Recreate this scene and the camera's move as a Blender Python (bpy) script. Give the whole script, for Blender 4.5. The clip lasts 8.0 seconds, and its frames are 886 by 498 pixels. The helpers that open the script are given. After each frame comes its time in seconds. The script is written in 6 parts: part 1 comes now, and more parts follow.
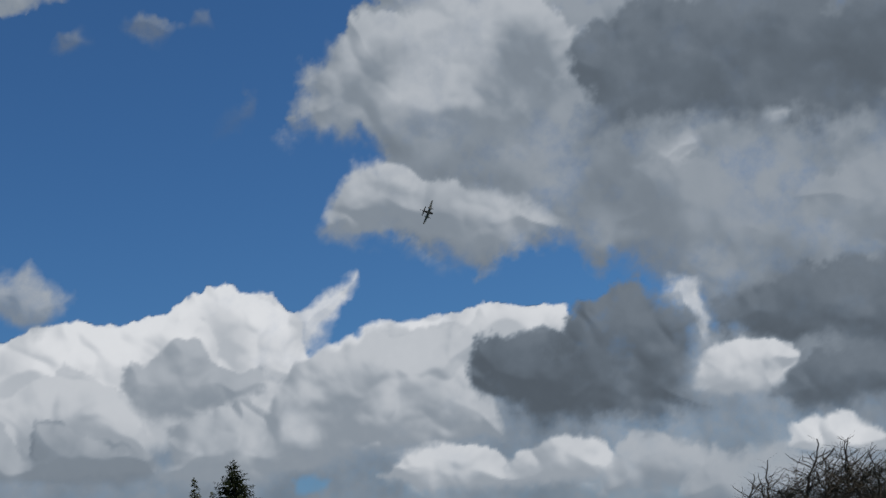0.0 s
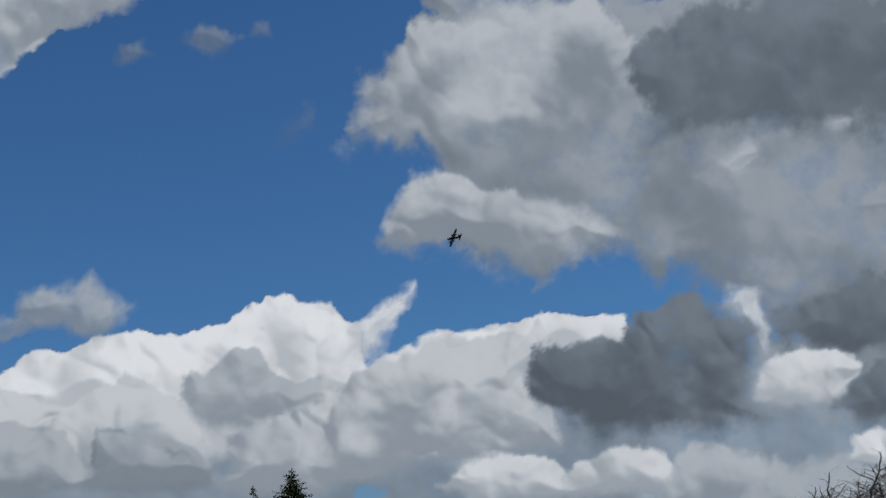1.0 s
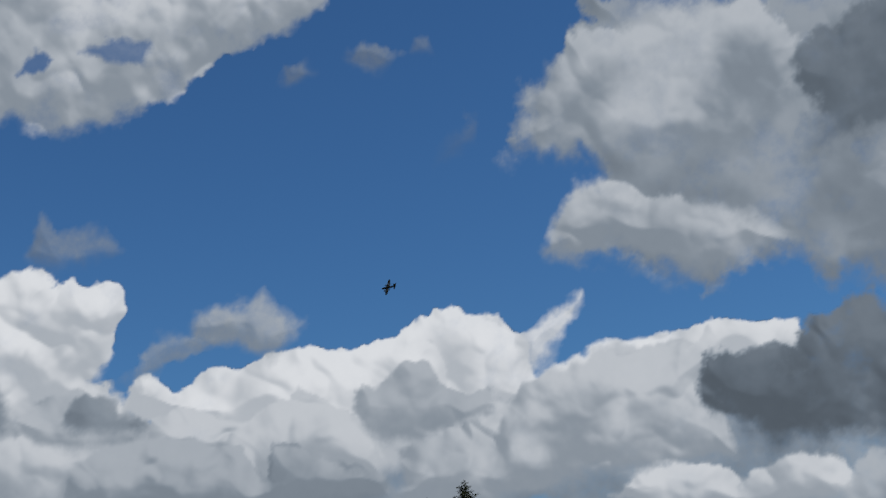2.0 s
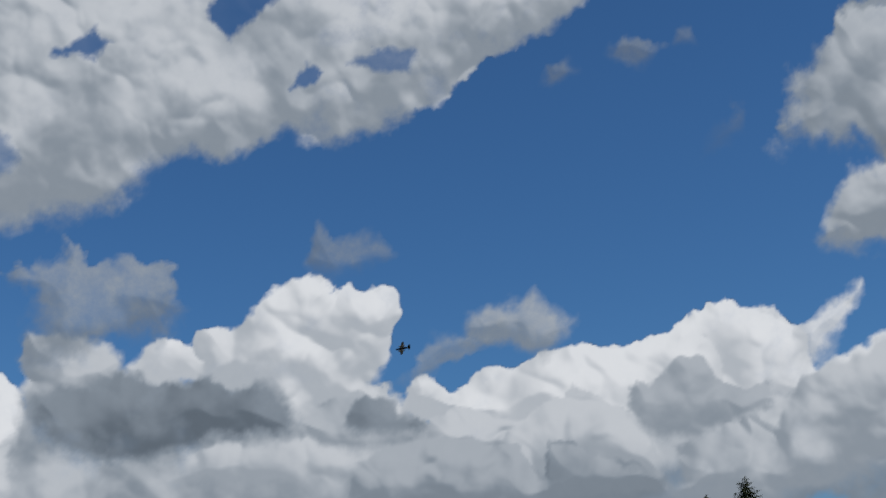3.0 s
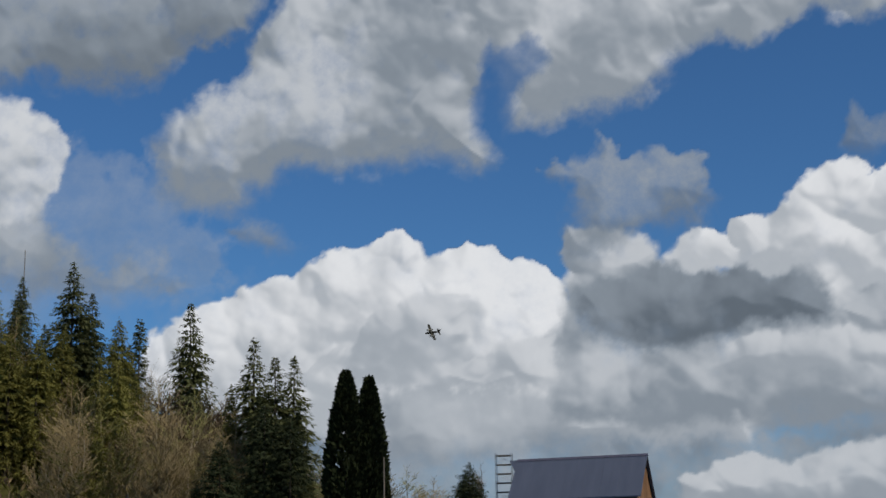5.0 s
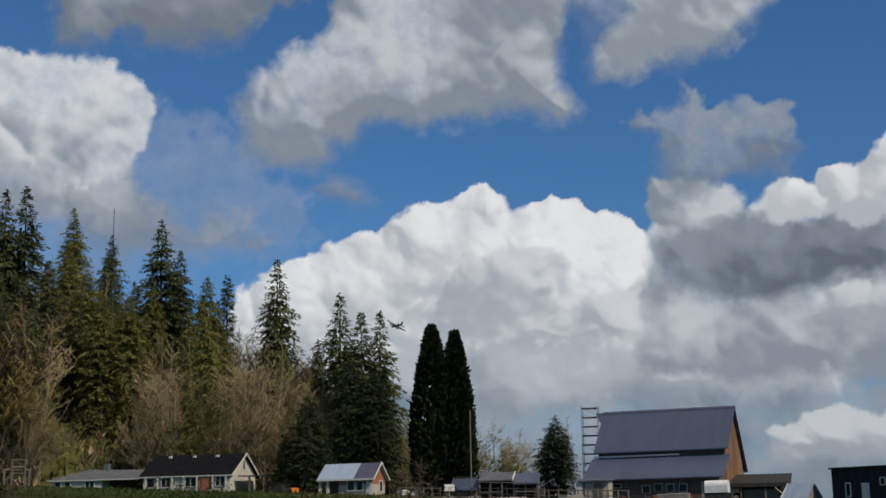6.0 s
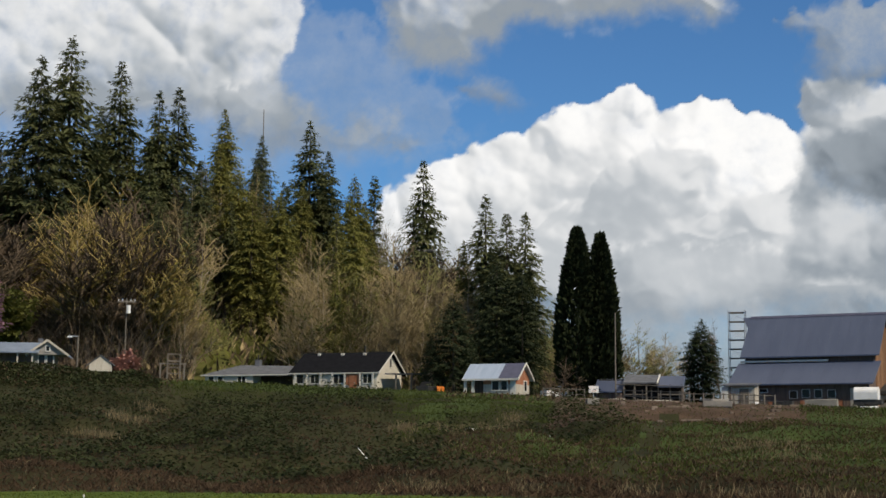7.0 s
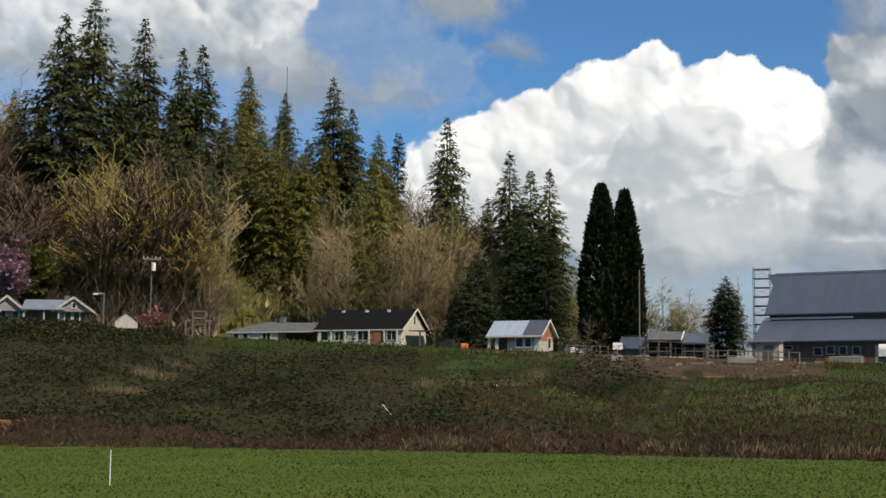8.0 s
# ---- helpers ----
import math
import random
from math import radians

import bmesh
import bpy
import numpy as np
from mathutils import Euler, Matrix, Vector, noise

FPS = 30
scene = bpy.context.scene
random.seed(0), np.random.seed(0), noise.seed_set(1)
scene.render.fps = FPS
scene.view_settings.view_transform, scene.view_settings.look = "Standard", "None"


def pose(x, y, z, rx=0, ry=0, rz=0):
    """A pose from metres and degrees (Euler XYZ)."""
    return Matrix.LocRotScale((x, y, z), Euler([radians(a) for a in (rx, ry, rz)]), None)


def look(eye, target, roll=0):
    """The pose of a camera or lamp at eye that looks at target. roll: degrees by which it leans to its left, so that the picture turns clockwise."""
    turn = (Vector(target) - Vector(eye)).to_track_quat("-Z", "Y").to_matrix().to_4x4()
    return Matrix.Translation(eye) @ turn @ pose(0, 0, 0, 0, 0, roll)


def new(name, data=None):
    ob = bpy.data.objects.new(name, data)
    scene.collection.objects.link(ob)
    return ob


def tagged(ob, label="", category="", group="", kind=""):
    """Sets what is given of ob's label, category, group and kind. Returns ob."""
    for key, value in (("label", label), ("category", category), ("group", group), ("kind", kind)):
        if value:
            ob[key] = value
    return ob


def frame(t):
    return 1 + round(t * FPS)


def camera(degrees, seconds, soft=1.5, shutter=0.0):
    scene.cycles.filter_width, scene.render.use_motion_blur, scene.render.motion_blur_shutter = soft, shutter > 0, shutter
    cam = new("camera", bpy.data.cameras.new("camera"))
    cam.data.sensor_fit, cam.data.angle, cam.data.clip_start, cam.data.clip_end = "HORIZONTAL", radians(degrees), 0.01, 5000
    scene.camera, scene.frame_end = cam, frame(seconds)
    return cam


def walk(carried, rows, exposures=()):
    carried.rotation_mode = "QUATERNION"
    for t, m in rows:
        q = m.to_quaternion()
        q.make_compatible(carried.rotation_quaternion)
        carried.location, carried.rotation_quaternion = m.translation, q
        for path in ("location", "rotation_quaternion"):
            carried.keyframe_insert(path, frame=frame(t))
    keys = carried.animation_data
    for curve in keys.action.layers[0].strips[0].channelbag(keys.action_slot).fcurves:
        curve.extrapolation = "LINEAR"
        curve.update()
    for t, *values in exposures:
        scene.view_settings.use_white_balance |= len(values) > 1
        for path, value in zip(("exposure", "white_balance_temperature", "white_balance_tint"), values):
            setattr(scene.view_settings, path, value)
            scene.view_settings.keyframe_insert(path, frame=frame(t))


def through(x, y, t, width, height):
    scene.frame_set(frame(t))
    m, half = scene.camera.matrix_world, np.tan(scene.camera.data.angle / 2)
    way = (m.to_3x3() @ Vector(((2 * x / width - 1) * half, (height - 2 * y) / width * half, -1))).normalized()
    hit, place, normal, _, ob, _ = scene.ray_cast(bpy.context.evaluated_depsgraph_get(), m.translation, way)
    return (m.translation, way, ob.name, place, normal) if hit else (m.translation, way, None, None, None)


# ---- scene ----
FOV = 33.560
EYE = 1.6
cam = camera(FOV, 8.0, 1.6)
# seconds, yaw, pitch, roll of a phone panned by a man who stands on the field
ROWS = [
    (0.0, -49.840, 14.382, 5.539),
    (0.5, -49.427, 14.680, 5.598),
    (1.0, -47.653, 14.969, 4.922),
    (2.5, -36.114, 16.472, 4.680),
    (3.0, -30.305, 16.668, 3.921),
    (3.5, -24.172, 16.315, 3.219),
    (4.0, -18.694, 15.425, 1.827),
    (4.5, -14.309, 13.996, 1.092),
    (5.0, -9.799, 13.223, 1.037),
    (6.5, -4.306, 9.794, 0.413),
    (7.0, -0.934, 7.679, -0.368),
    (7.5, -0.440, 6.682, -0.569),
    (8.0, -0.000, 6.000, -0.400),
]
walk(cam, [(t, pose(0, 0, EYE, 90 + pitch, roll, yaw)) for t, yaw, pitch, roll in ROWS],
     [(0.0, 0.0, 6500, 10), (3.5, 0.0, 6450, 10), (4.5, 0.03, 6500, 10), (5.2, 0.03, 6550, 10), (6.3, 0.1, 6700, 10), (6.5, 0.16, 6750, 10), (7.0, 0.44, 6900, 10), (7.5, 0.54, 7000, 10), (8.0, 0.56, 7000, 10)])

# ---- light: a sun high over the camera's right shoulder, a broken sky ----
SUN_AZ, SUN_EL = 137.0, 42.0
world = bpy.data.worlds.new("sky")
scene.world = world
world.use_nodes = True
wn = world.node_tree
sky = wn.nodes.new("ShaderNodeTexSky")
sky.sky_type, sky.sun_disc = "NISHITA", False
sky.sun_elevation, sky.sun_rotation = radians(SUN_EL), radians(SUN_AZ)
sky.altitude, sky.air_density, sky.dust_density, sky.ozone_density = 300, 1.0, 0.1, 4.0
wn.nodes["Background"].inputs[1].default_value = 0.06
tint = wn.nodes.new("ShaderNodeMix")
tint.data_type, tint.blend_type = "RGBA", "MULTIPLY"
tint.inputs[0].default_value, tint.inputs[7].default_value = 1.0, (0.565, 0.945, 1.26, 1)
wn.links.new(sky.outputs[0], tint.inputs[6])
# broken cloud added overhead and behind, out of view, to whiten the sky's light
where, part_z, lift = wn.nodes.new("ShaderNodeTexCoord"), wn.nodes.new("ShaderNodeSeparateXYZ"), wn.nodes.new("ShaderNodeMapRange")
wn.links.new(where.outputs["Generated"], part_z.inputs[0])
lift.inputs["From Min"].default_value, lift.inputs["From Max"].default_value = 0.52, 0.62
wn.links.new(part_z.outputs["Z"], lift.inputs[0])
heaps, bank = wn.nodes.new("ShaderNodeTexNoise"), wn.nodes.new("ShaderNodeMapRange")
heaps.inputs["Scale"].default_value, heaps.inputs["Detail"].default_value = 3.0, 5
wn.links.new(where.outputs["Generated"], heaps.inputs["Vector"])
bank.inputs["From Min"].default_value, bank.inputs["From Max"].default_value = 0.38, 0.52
wn.links.new(heaps.outputs[0], bank.inputs[0])
both, cover_mix = wn.nodes.new("ShaderNodeMath"), wn.nodes.new("ShaderNodeMix")
both.operation = "MULTIPLY"
wn.links.new(lift.outputs[0], both.inputs[0])
wn.links.new(bank.outputs[0], both.inputs[1])
cover_mix.data_type = "RGBA"
cover_mix.inputs[7].default_value = (6.6, 6.4, 6.0, 1)
wn.links.new(both.outputs[0], cover_mix.inputs[0])
wn.links.new(tint.outputs[2], cover_mix.inputs[6])
wn.links.new(cover_mix.outputs[2], wn.nodes["Background"].inputs[0])
sun = new("sun", bpy.data.lights.new("sun", "SUN"))
sun.data.energy, sun.data.angle, sun.data.color = 3.1, radians(1.0), (1.0, 0.91, 0.76)
sx, sy, sz = (math.sin(radians(SUN_AZ)) * math.cos(radians(SUN_EL)), math.cos(radians(SUN_AZ)) * math.cos(radians(SUN_EL)), math.sin(radians(SUN_EL)))
sun.matrix_world = look((200 * sx, 200 * sy, 200 * sz), (0, 0, 0))


# ---- small tools ----
def polar(az, d):
    """East and north of a bearing in degrees and a distance."""
    return d * math.sin(radians(az)), d * math.cos(radians(az))


def mesh(name, verts, faces, mats, index=None, smooth=False):
    me = bpy.data.meshes.new(name)
    me.from_pydata(verts, [], faces)
    for m in mats if isinstance(mats, (list, tuple)) else [mats]:
        me.materials.append(m)
    if index is not None:
        me.polygons.foreach_set("material_index", index)
    if smooth:
        me.polygons.foreach_set("use_smooth", [True] * len(me.polygons))
    me.update()
    return me


def part(name, bm, material, parent, label=""):
    """Links a bmesh as one mesh object under a thing or a part."""
    me = bpy.data.meshes.new(name)
    bm.to_mesh(me)
    bm.free()
    me.materials.append(material)
    ob = new(name, me)
    ob.parent = parent
    return tagged(ob, label)


def piece(name, me, parent, m=None, label=""):
    """Links a mesh that others may share as a part."""
    ob = new(name, me)
    ob.parent = parent
    if m is not None:
        ob.matrix_basis = m
    return tagged(ob, label)


def thing(name, m, label, category, group="", kind=""):
    ob = new(name)
    ob.empty_display_size = 0.3
    ob.matrix_basis = m
    return tagged(ob, label, category, group, kind)


def box(x0, x1, y0, y1, z0, z1, bevel=0.0, bm=None):
    bm = bm or bmesh.new()
    vs = [bm.verts.new((x, y, z)) for x in (x0, x1) for y in (y0, y1) for z in (z0, z1)]
    fs = [(0, 1, 3, 2), (4, 6, 7, 5), (0, 4, 5, 1), (2, 3, 7, 6), (0, 2, 6, 4), (1, 5, 7, 3)]
    made = [bm.faces.new([vs[i] for i in f]) for f in fs]
    if bevel:
        edges = list({e for f in made for e in f.edges})
        bmesh.ops.bevel(bm, geom=edges, offset=bevel, segments=1, affect="EDGES")
    return bm


def prism(outline, x0, x1, bm=None):
    """A solid from an outline in the y-z plane, drawn out along x."""
    bm = bm or bmesh.new()
    a = [bm.verts.new((x0, y, z)) for y, z in outline]
    b = [bm.verts.new((x1, y, z)) for y, z in outline]
    bm.faces.new(a[::-1])
    bm.faces.new(b)
    n = len(a)
    for i in range(n):
        bm.faces.new((a[i], a[(i + 1) % n], b[(i + 1) % n], b[i]))
    bmesh.ops.recalc_face_normals(bm, faces=bm.faces[:])
    return bm


def tube(a, b, r0, r1, n=6, bm=None):
    bm = bm or bmesh.new()
    a, b = Vector(a), Vector(b)
    q = (b - a).to_track_quat("Z", "Y").to_matrix()
    ra = [bm.verts.new(a + q @ Vector((r0 * math.cos(6.2832 * i / n), r0 * math.sin(6.2832 * i / n), 0))) for i in range(n)]
    rb = [bm.verts.new(b + q @ Vector((r1 * math.cos(6.2832 * i / n), r1 * math.sin(6.2832 * i / n), 0))) for i in range(n)]
    for i in range(n):
        bm.faces.new((ra[i], ra[(i + 1) % n], rb[(i + 1) % n], rb[i]))
    bm.faces.new(ra[::-1])
    bm.faces.new(rb)
    return bm


# ---- materials ----
def material(name, dark, light, scale=2.0, rough=0.85, metal=0.0, bump=0.3, fine=40.0, vary=0.25, streak=None, island=0.0, through=0.0, gloss=0.12):
    """Two tones broken by coarse and fine noise, with relief and a change from object to object."""
    m = bpy.data.materials.new(name)
    m.use_nodes = True
    nt = m.node_tree
    bsdf = nt.nodes["Principled BSDF"]
    tex = nt.nodes.new("ShaderNodeTexCoord")
    where = tex.outputs["Object"]
    if streak:
        mp = nt.nodes.new("ShaderNodeMapping")
        mp.inputs["Scale"].default_value = streak
        nt.links.new(where, mp.inputs["Vector"])
        where = mp.outputs[0]
    coarse, grain = nt.nodes.new("ShaderNodeTexNoise"), nt.nodes.new("ShaderNodeTexNoise")
    for n, s, d in ((coarse, scale, 5), (grain, fine, 3)):
        n.inputs["Scale"].default_value, n.inputs["Detail"].default_value = s, d
        nt.links.new(where, n.inputs["Vector"])
    mix = nt.nodes.new("ShaderNodeMix")
    mix.data_type = "FLOAT"
    mix.inputs[0].default_value = 0.4
    nt.links.new(coarse.outputs[0], mix.inputs[2])
    nt.links.new(grain.outputs[0], mix.inputs[3])
    ramp = nt.nodes.new("ShaderNodeValToRGB")
    ramp.color_ramp.elements[0].position, ramp.color_ramp.elements[1].position = 0.33, 0.67
    ramp.color_ramp.elements[0].color, ramp.color_ramp.elements[1].color = (*dark, 1), (*light, 1)
    nt.links.new(mix.outputs[0], ramp.inputs[0])
    hsv = nt.nodes.new("ShaderNodeHueSaturation")
    info, rng = nt.nodes.new("ShaderNodeObjectInfo"), nt.nodes.new("ShaderNodeMapRange")
    source = info.outputs["Random"]
    if island:
        geo, add = nt.nodes.new("ShaderNodeNewGeometry"), nt.nodes.new("ShaderNodeMath")
        add.operation = "MULTIPLY_ADD"
        add.inputs[1].default_value = island
        nt.links.new(geo.outputs["Random Per Island"], add.inputs[0])
        nt.links.new(info.outputs["Random"], add.inputs[2])
        source = add.outputs[0]
    rng.inputs["From Max"].default_value = 1 + island
    rng.inputs["To Min"].default_value, rng.inputs["To Max"].default_value = 1 - vary, 1 + vary
    nt.links.new(source, rng.inputs[0])
    nt.links.new(rng.outputs[0], hsv.inputs["Value"])
    nt.links.new(ramp.outputs[0], hsv.inputs["Color"])
    nt.links.new(hsv.outputs[0], bsdf.inputs["Base Color"])
    bsdf.inputs["Specular IOR Level"].default_value = gloss
    bsdf.inputs["Roughness"].default_value, bsdf.inputs["Metallic"].default_value = rough, metal
    if bump:
        bp = nt.nodes.new("ShaderNodeBump")
        bp.inputs["Strength"].default_value, bp.inputs["Distance"].default_value = bump, 0.05
        nt.links.new(mix.outputs[0], bp.inputs["Height"])
        nt.links.new(bp.outputs[0], bsdf.inputs["Normal"])
    if through:
        tr, add = nt.nodes.new("ShaderNodeBsdfTranslucent"), nt.nodes.new("ShaderNodeMixShader")
        add.inputs[0].default_value = through
        nt.links.new(hsv.outputs[0], tr.inputs["Color"])
        nt.links.new(bsdf.outputs[0], add.inputs[1])
        nt.links.new(tr.outputs[0], add.inputs[2])
        nt.links.new(add.outputs[0], nt.nodes["Material Output"].inputs["Surface"])
    return m


M_FIELD = material("mown_grass", (0.040, 0.064, 0.008), (0.068, 0.094, 0.014), 0.25, 0.9, fine=6)
M_BANK = material("brambly_earth", (0.014, 0.016, 0.006), (0.032, 0.031, 0.012), 0.15, 0.95, fine=7)
M_MEADOW = material("rough_grass", (0.022, 0.036, 0.010), (0.050, 0.068, 0.020), 0.3, 0.95, fine=5)
M_YARD = material("reddish_earth", (0.034, 0.024, 0.016), (0.085, 0.055, 0.037), 0.5, 0.95, fine=8)
M_FLOOR = material("forest_floor", (0.02, 0.022, 0.010), (0.06, 0.055, 0.025), 0.3, 0.95, fine=5)
M_LAWN = material("hill_lawn", (0.05, 0.054, 0.016), (0.098, 0.098, 0.030), 0.2, 0.95, fine=4)
M_BARK = material("bark", (0.05, 0.042, 0.035), (0.12, 0.10, 0.08), 3, 0.95, streak=(4, 4, 0.6))
M_PALE = material("pale_bark", (0.18, 0.15, 0.105), (0.33, 0.28, 0.205), 3, 0.95, streak=(4, 4, 0.6))
M_FIR = material("fir_needles", (0.052, 0.060, 0.026), (0.135, 0.145, 0.062), 0.6, 0.8, vary=0.35, island=1.0, through=0.3)
M_DARKFIR = material("dark_needles", (0.016, 0.024, 0.012), (0.042, 0.052, 0.024), 0.6, 0.85, vary=0.3, island=1.0, through=0.15)
M_CEDAR = material("cedar_leaves", (0.115, 0.115, 0.030), (0.25, 0.235, 0.068), 0.6, 0.8, vary=0.3, island=1.0, through=0.35)
M_COLUMN = material("cypress_leaves", (0.010, 0.016, 0.007), (0.025, 0.032, 0.012), 0.8, 0.85, vary=0.3, island=1.0, through=0.1)
M_TWIG = material("bare_twigs", (0.19, 0.145, 0.074), (0.34, 0.268, 0.15), 1.0, 0.95, bump=0, vary=0.3, island=0.6)
M_GREYTWIG = material("grey_twigs", (0.072, 0.053, 0.037), (0.145, 0.107, 0.072), 1.0, 0.95, bump=0, vary=0.3, island=0.6)
M_BUD = material("opening_buds", (0.16, 0.14, 0.03), (0.28, 0.24, 0.06), 1.0, 0.9, bump=0, vary=0.25, island=0.6, through=0.3)
M_OLIVETWIG = material("olive_twigs", (0.15, 0.14, 0.055), (0.29, 0.265, 0.105), 1.0, 0.95, bump=0, vary=0.3, island=0.6)
M_OLIVE = material("young_leaves", (0.07, 0.08, 0.02), (0.15, 0.15, 0.04), 1.0, 0.9, bump=0, vary=0.25, island=0.6, through=0.3)
M_PINK = material("blossom", (0.25, 0.14, 0.18), (0.40, 0.25, 0.31), 1.0, 0.9, bump=0, vary=0.2, island=0.6, through=0.3)
M_RED = material("red_buds", (0.22, 0.11, 0.09), (0.36, 0.20, 0.165), 1.0, 0.9, bump=0, vary=0.2, island=0.6, through=0.2)


# ---- clouds: a far shell, clear where the sky is blue ----
AZ0, AZ1, EL0, EL1, STEP = -22.0, 72.0, -0.5, 28.5, 0.075
GX, GY = np.meshgrid(np.arange(AZ0, AZ1, STEP), np.arange(EL0, EL1, STEP))


def grain(cell, seed):
    """Smooth noise from -1 to 1 with lumps of about cell degrees."""
    r = np.random.default_rng(seed)
    g = r.uniform(-1, 1, (256, 256))
    turn = r.uniform(0, 6.283)
    u = (GX * math.cos(turn) + GY * math.sin(turn)) / cell + 900
    v = (GY * math.cos(turn) - GX * math.sin(turn)) / cell + 900
    i, j = np.floor(u).astype(int), np.floor(v).astype(int)
    a, b = u - i, v - j
    i, j, i1, j1 = i % 256, j % 256, (i + 1) % 256, (j + 1) % 256
    a, b = a * a * a * (a * (6 * a - 15) + 10), b * b * b * (b * (6 * b - 15) + 10)
    return (g[j, i] * (1 - a) + g[j, i1] * a) * (1 - b) + (g[j1, i] * (1 - a) + g[j1, i1] * a) * b


def fractal(cell, octaves, seed, fall=0.55):
    total = sum(fall ** k * grain(cell / 2 ** k, seed + k) for k in range(octaves))
    return total / sum(fall ** k for k in range(octaves))


def puffs(cell, seed, warp):
    """Round heads crowded together, with creases between them, 0 to about 1."""
    r = np.random.default_rng(seed)
    jx, jy, size = r.uniform(0.1, 0.9, (128, 128)), r.uniform(0.1, 0.9, (128, 128)), r.uniform(0.0, 0.55, (128, 128))
    turn = r.uniform(0, 6.283)
    x, y = GX + warp * cell * DRIFT_X, GY + warp * cell * DRIFT_Y
    u = (x * math.cos(turn) + y * math.sin(turn)) / cell + 640
    v = (y * math.cos(turn) - x * math.sin(turn)) / cell + 640
    i, j = np.floor(u).astype(int), np.floor(v).astype(int)
    best = np.full(GX.shape, -1.0)
    for di in (-1, 0, 1):
        for dj in (-1, 0, 1):
            a, b = (i + di) % 128, (j + dj) % 128
            d2 = (u - i - di - jx[b, a]) ** 2 + (v - j - dj - jy[b, a]) ** 2
            best = np.logaddexp(best * 9, 9 * (1 - d2 - size[b, a])) / 9
    return np.clip(best, -0.4, 1)


DRIFT_X, DRIFT_Y = fractal(1.4, 2, 13, 0.45), fractal(1.4, 2, 33, 0.45)
WANDER_X, WANDER_Y = fractal(1.7, 6, 11, 0.6), fractal(1.7, 6, 31, 0.6)
SOFT, ROUGH, TORN = fractal(3.2, 4, 51, 0.45), fractal(1.0, 5, 71, 0.62), fractal(0.8, 5, 201, 0.7)
MASS, HEAD, KNOB, BEAD, SEED = puffs(3.6, 90, 0.5), puffs(1.9, 91, 0.5), puffs(0.85, 92, 0.5), puffs(0.42, 93, 0.5), puffs(0.24, 94, 0.4)
HEAPS = 0.46 * HEAD + 0.26 * KNOB + 0.14 * BEAD + 0.07 * SEED
RELIEF = 1.0 * MASS + 0.6 * HEAD + 0.2 * KNOB + 0.055 * BEAD + 0.012 * SEED
VEIL = np.clip(fractal(2.2, 4, 231, 0.5) * 1.8 + 0.25, 0, 1.2)
MOTTLE = fractal(1.5, 4, 171, 0.5)
TONE, COVER = np.zeros(GX.shape), np.zeros(GX.shape)


def outline_distance(points, x, y):
    """Degrees inside an outline, negative outside."""
    best, inside = np.full(x.shape, 1e9), np.zeros(x.shape, bool)
    for (ax, ay), (bx, by) in zip(points, points[1:] + points[:1]):
        ex, ey = bx - ax, by - ay
        t = np.clip(((x - ax) * ex + (y - ay) * ey) / (ex * ex + ey * ey + 1e-9), 0, 1)
        best = np.minimum(best, (x - ax - t * ex) ** 2 + (y - ay - t * ey) ** 2)
        if ay != by:
            inside ^= ((ay > y) != (by > y)) & (x < ax + (y - ay) * ex / ey)
    return np.where(inside, 1, -1) * np.sqrt(best)


def window_of(points, room):
    xs, ys = [p[0] for p in points], [p[1] for p in points]
    x0, x1 = int((min(xs) - room - AZ0) / STEP), int((max(xs) + room - AZ0) / STEP)
    y0, y1 = int((min(ys) - room - EL0) / STEP), int((max(ys) + room - EL0) / STEP)
    return (slice(max(y0, 0), max(y1, 1)), slice(max(x0, 0), max(x1, 1))), min(ys), max(ys)


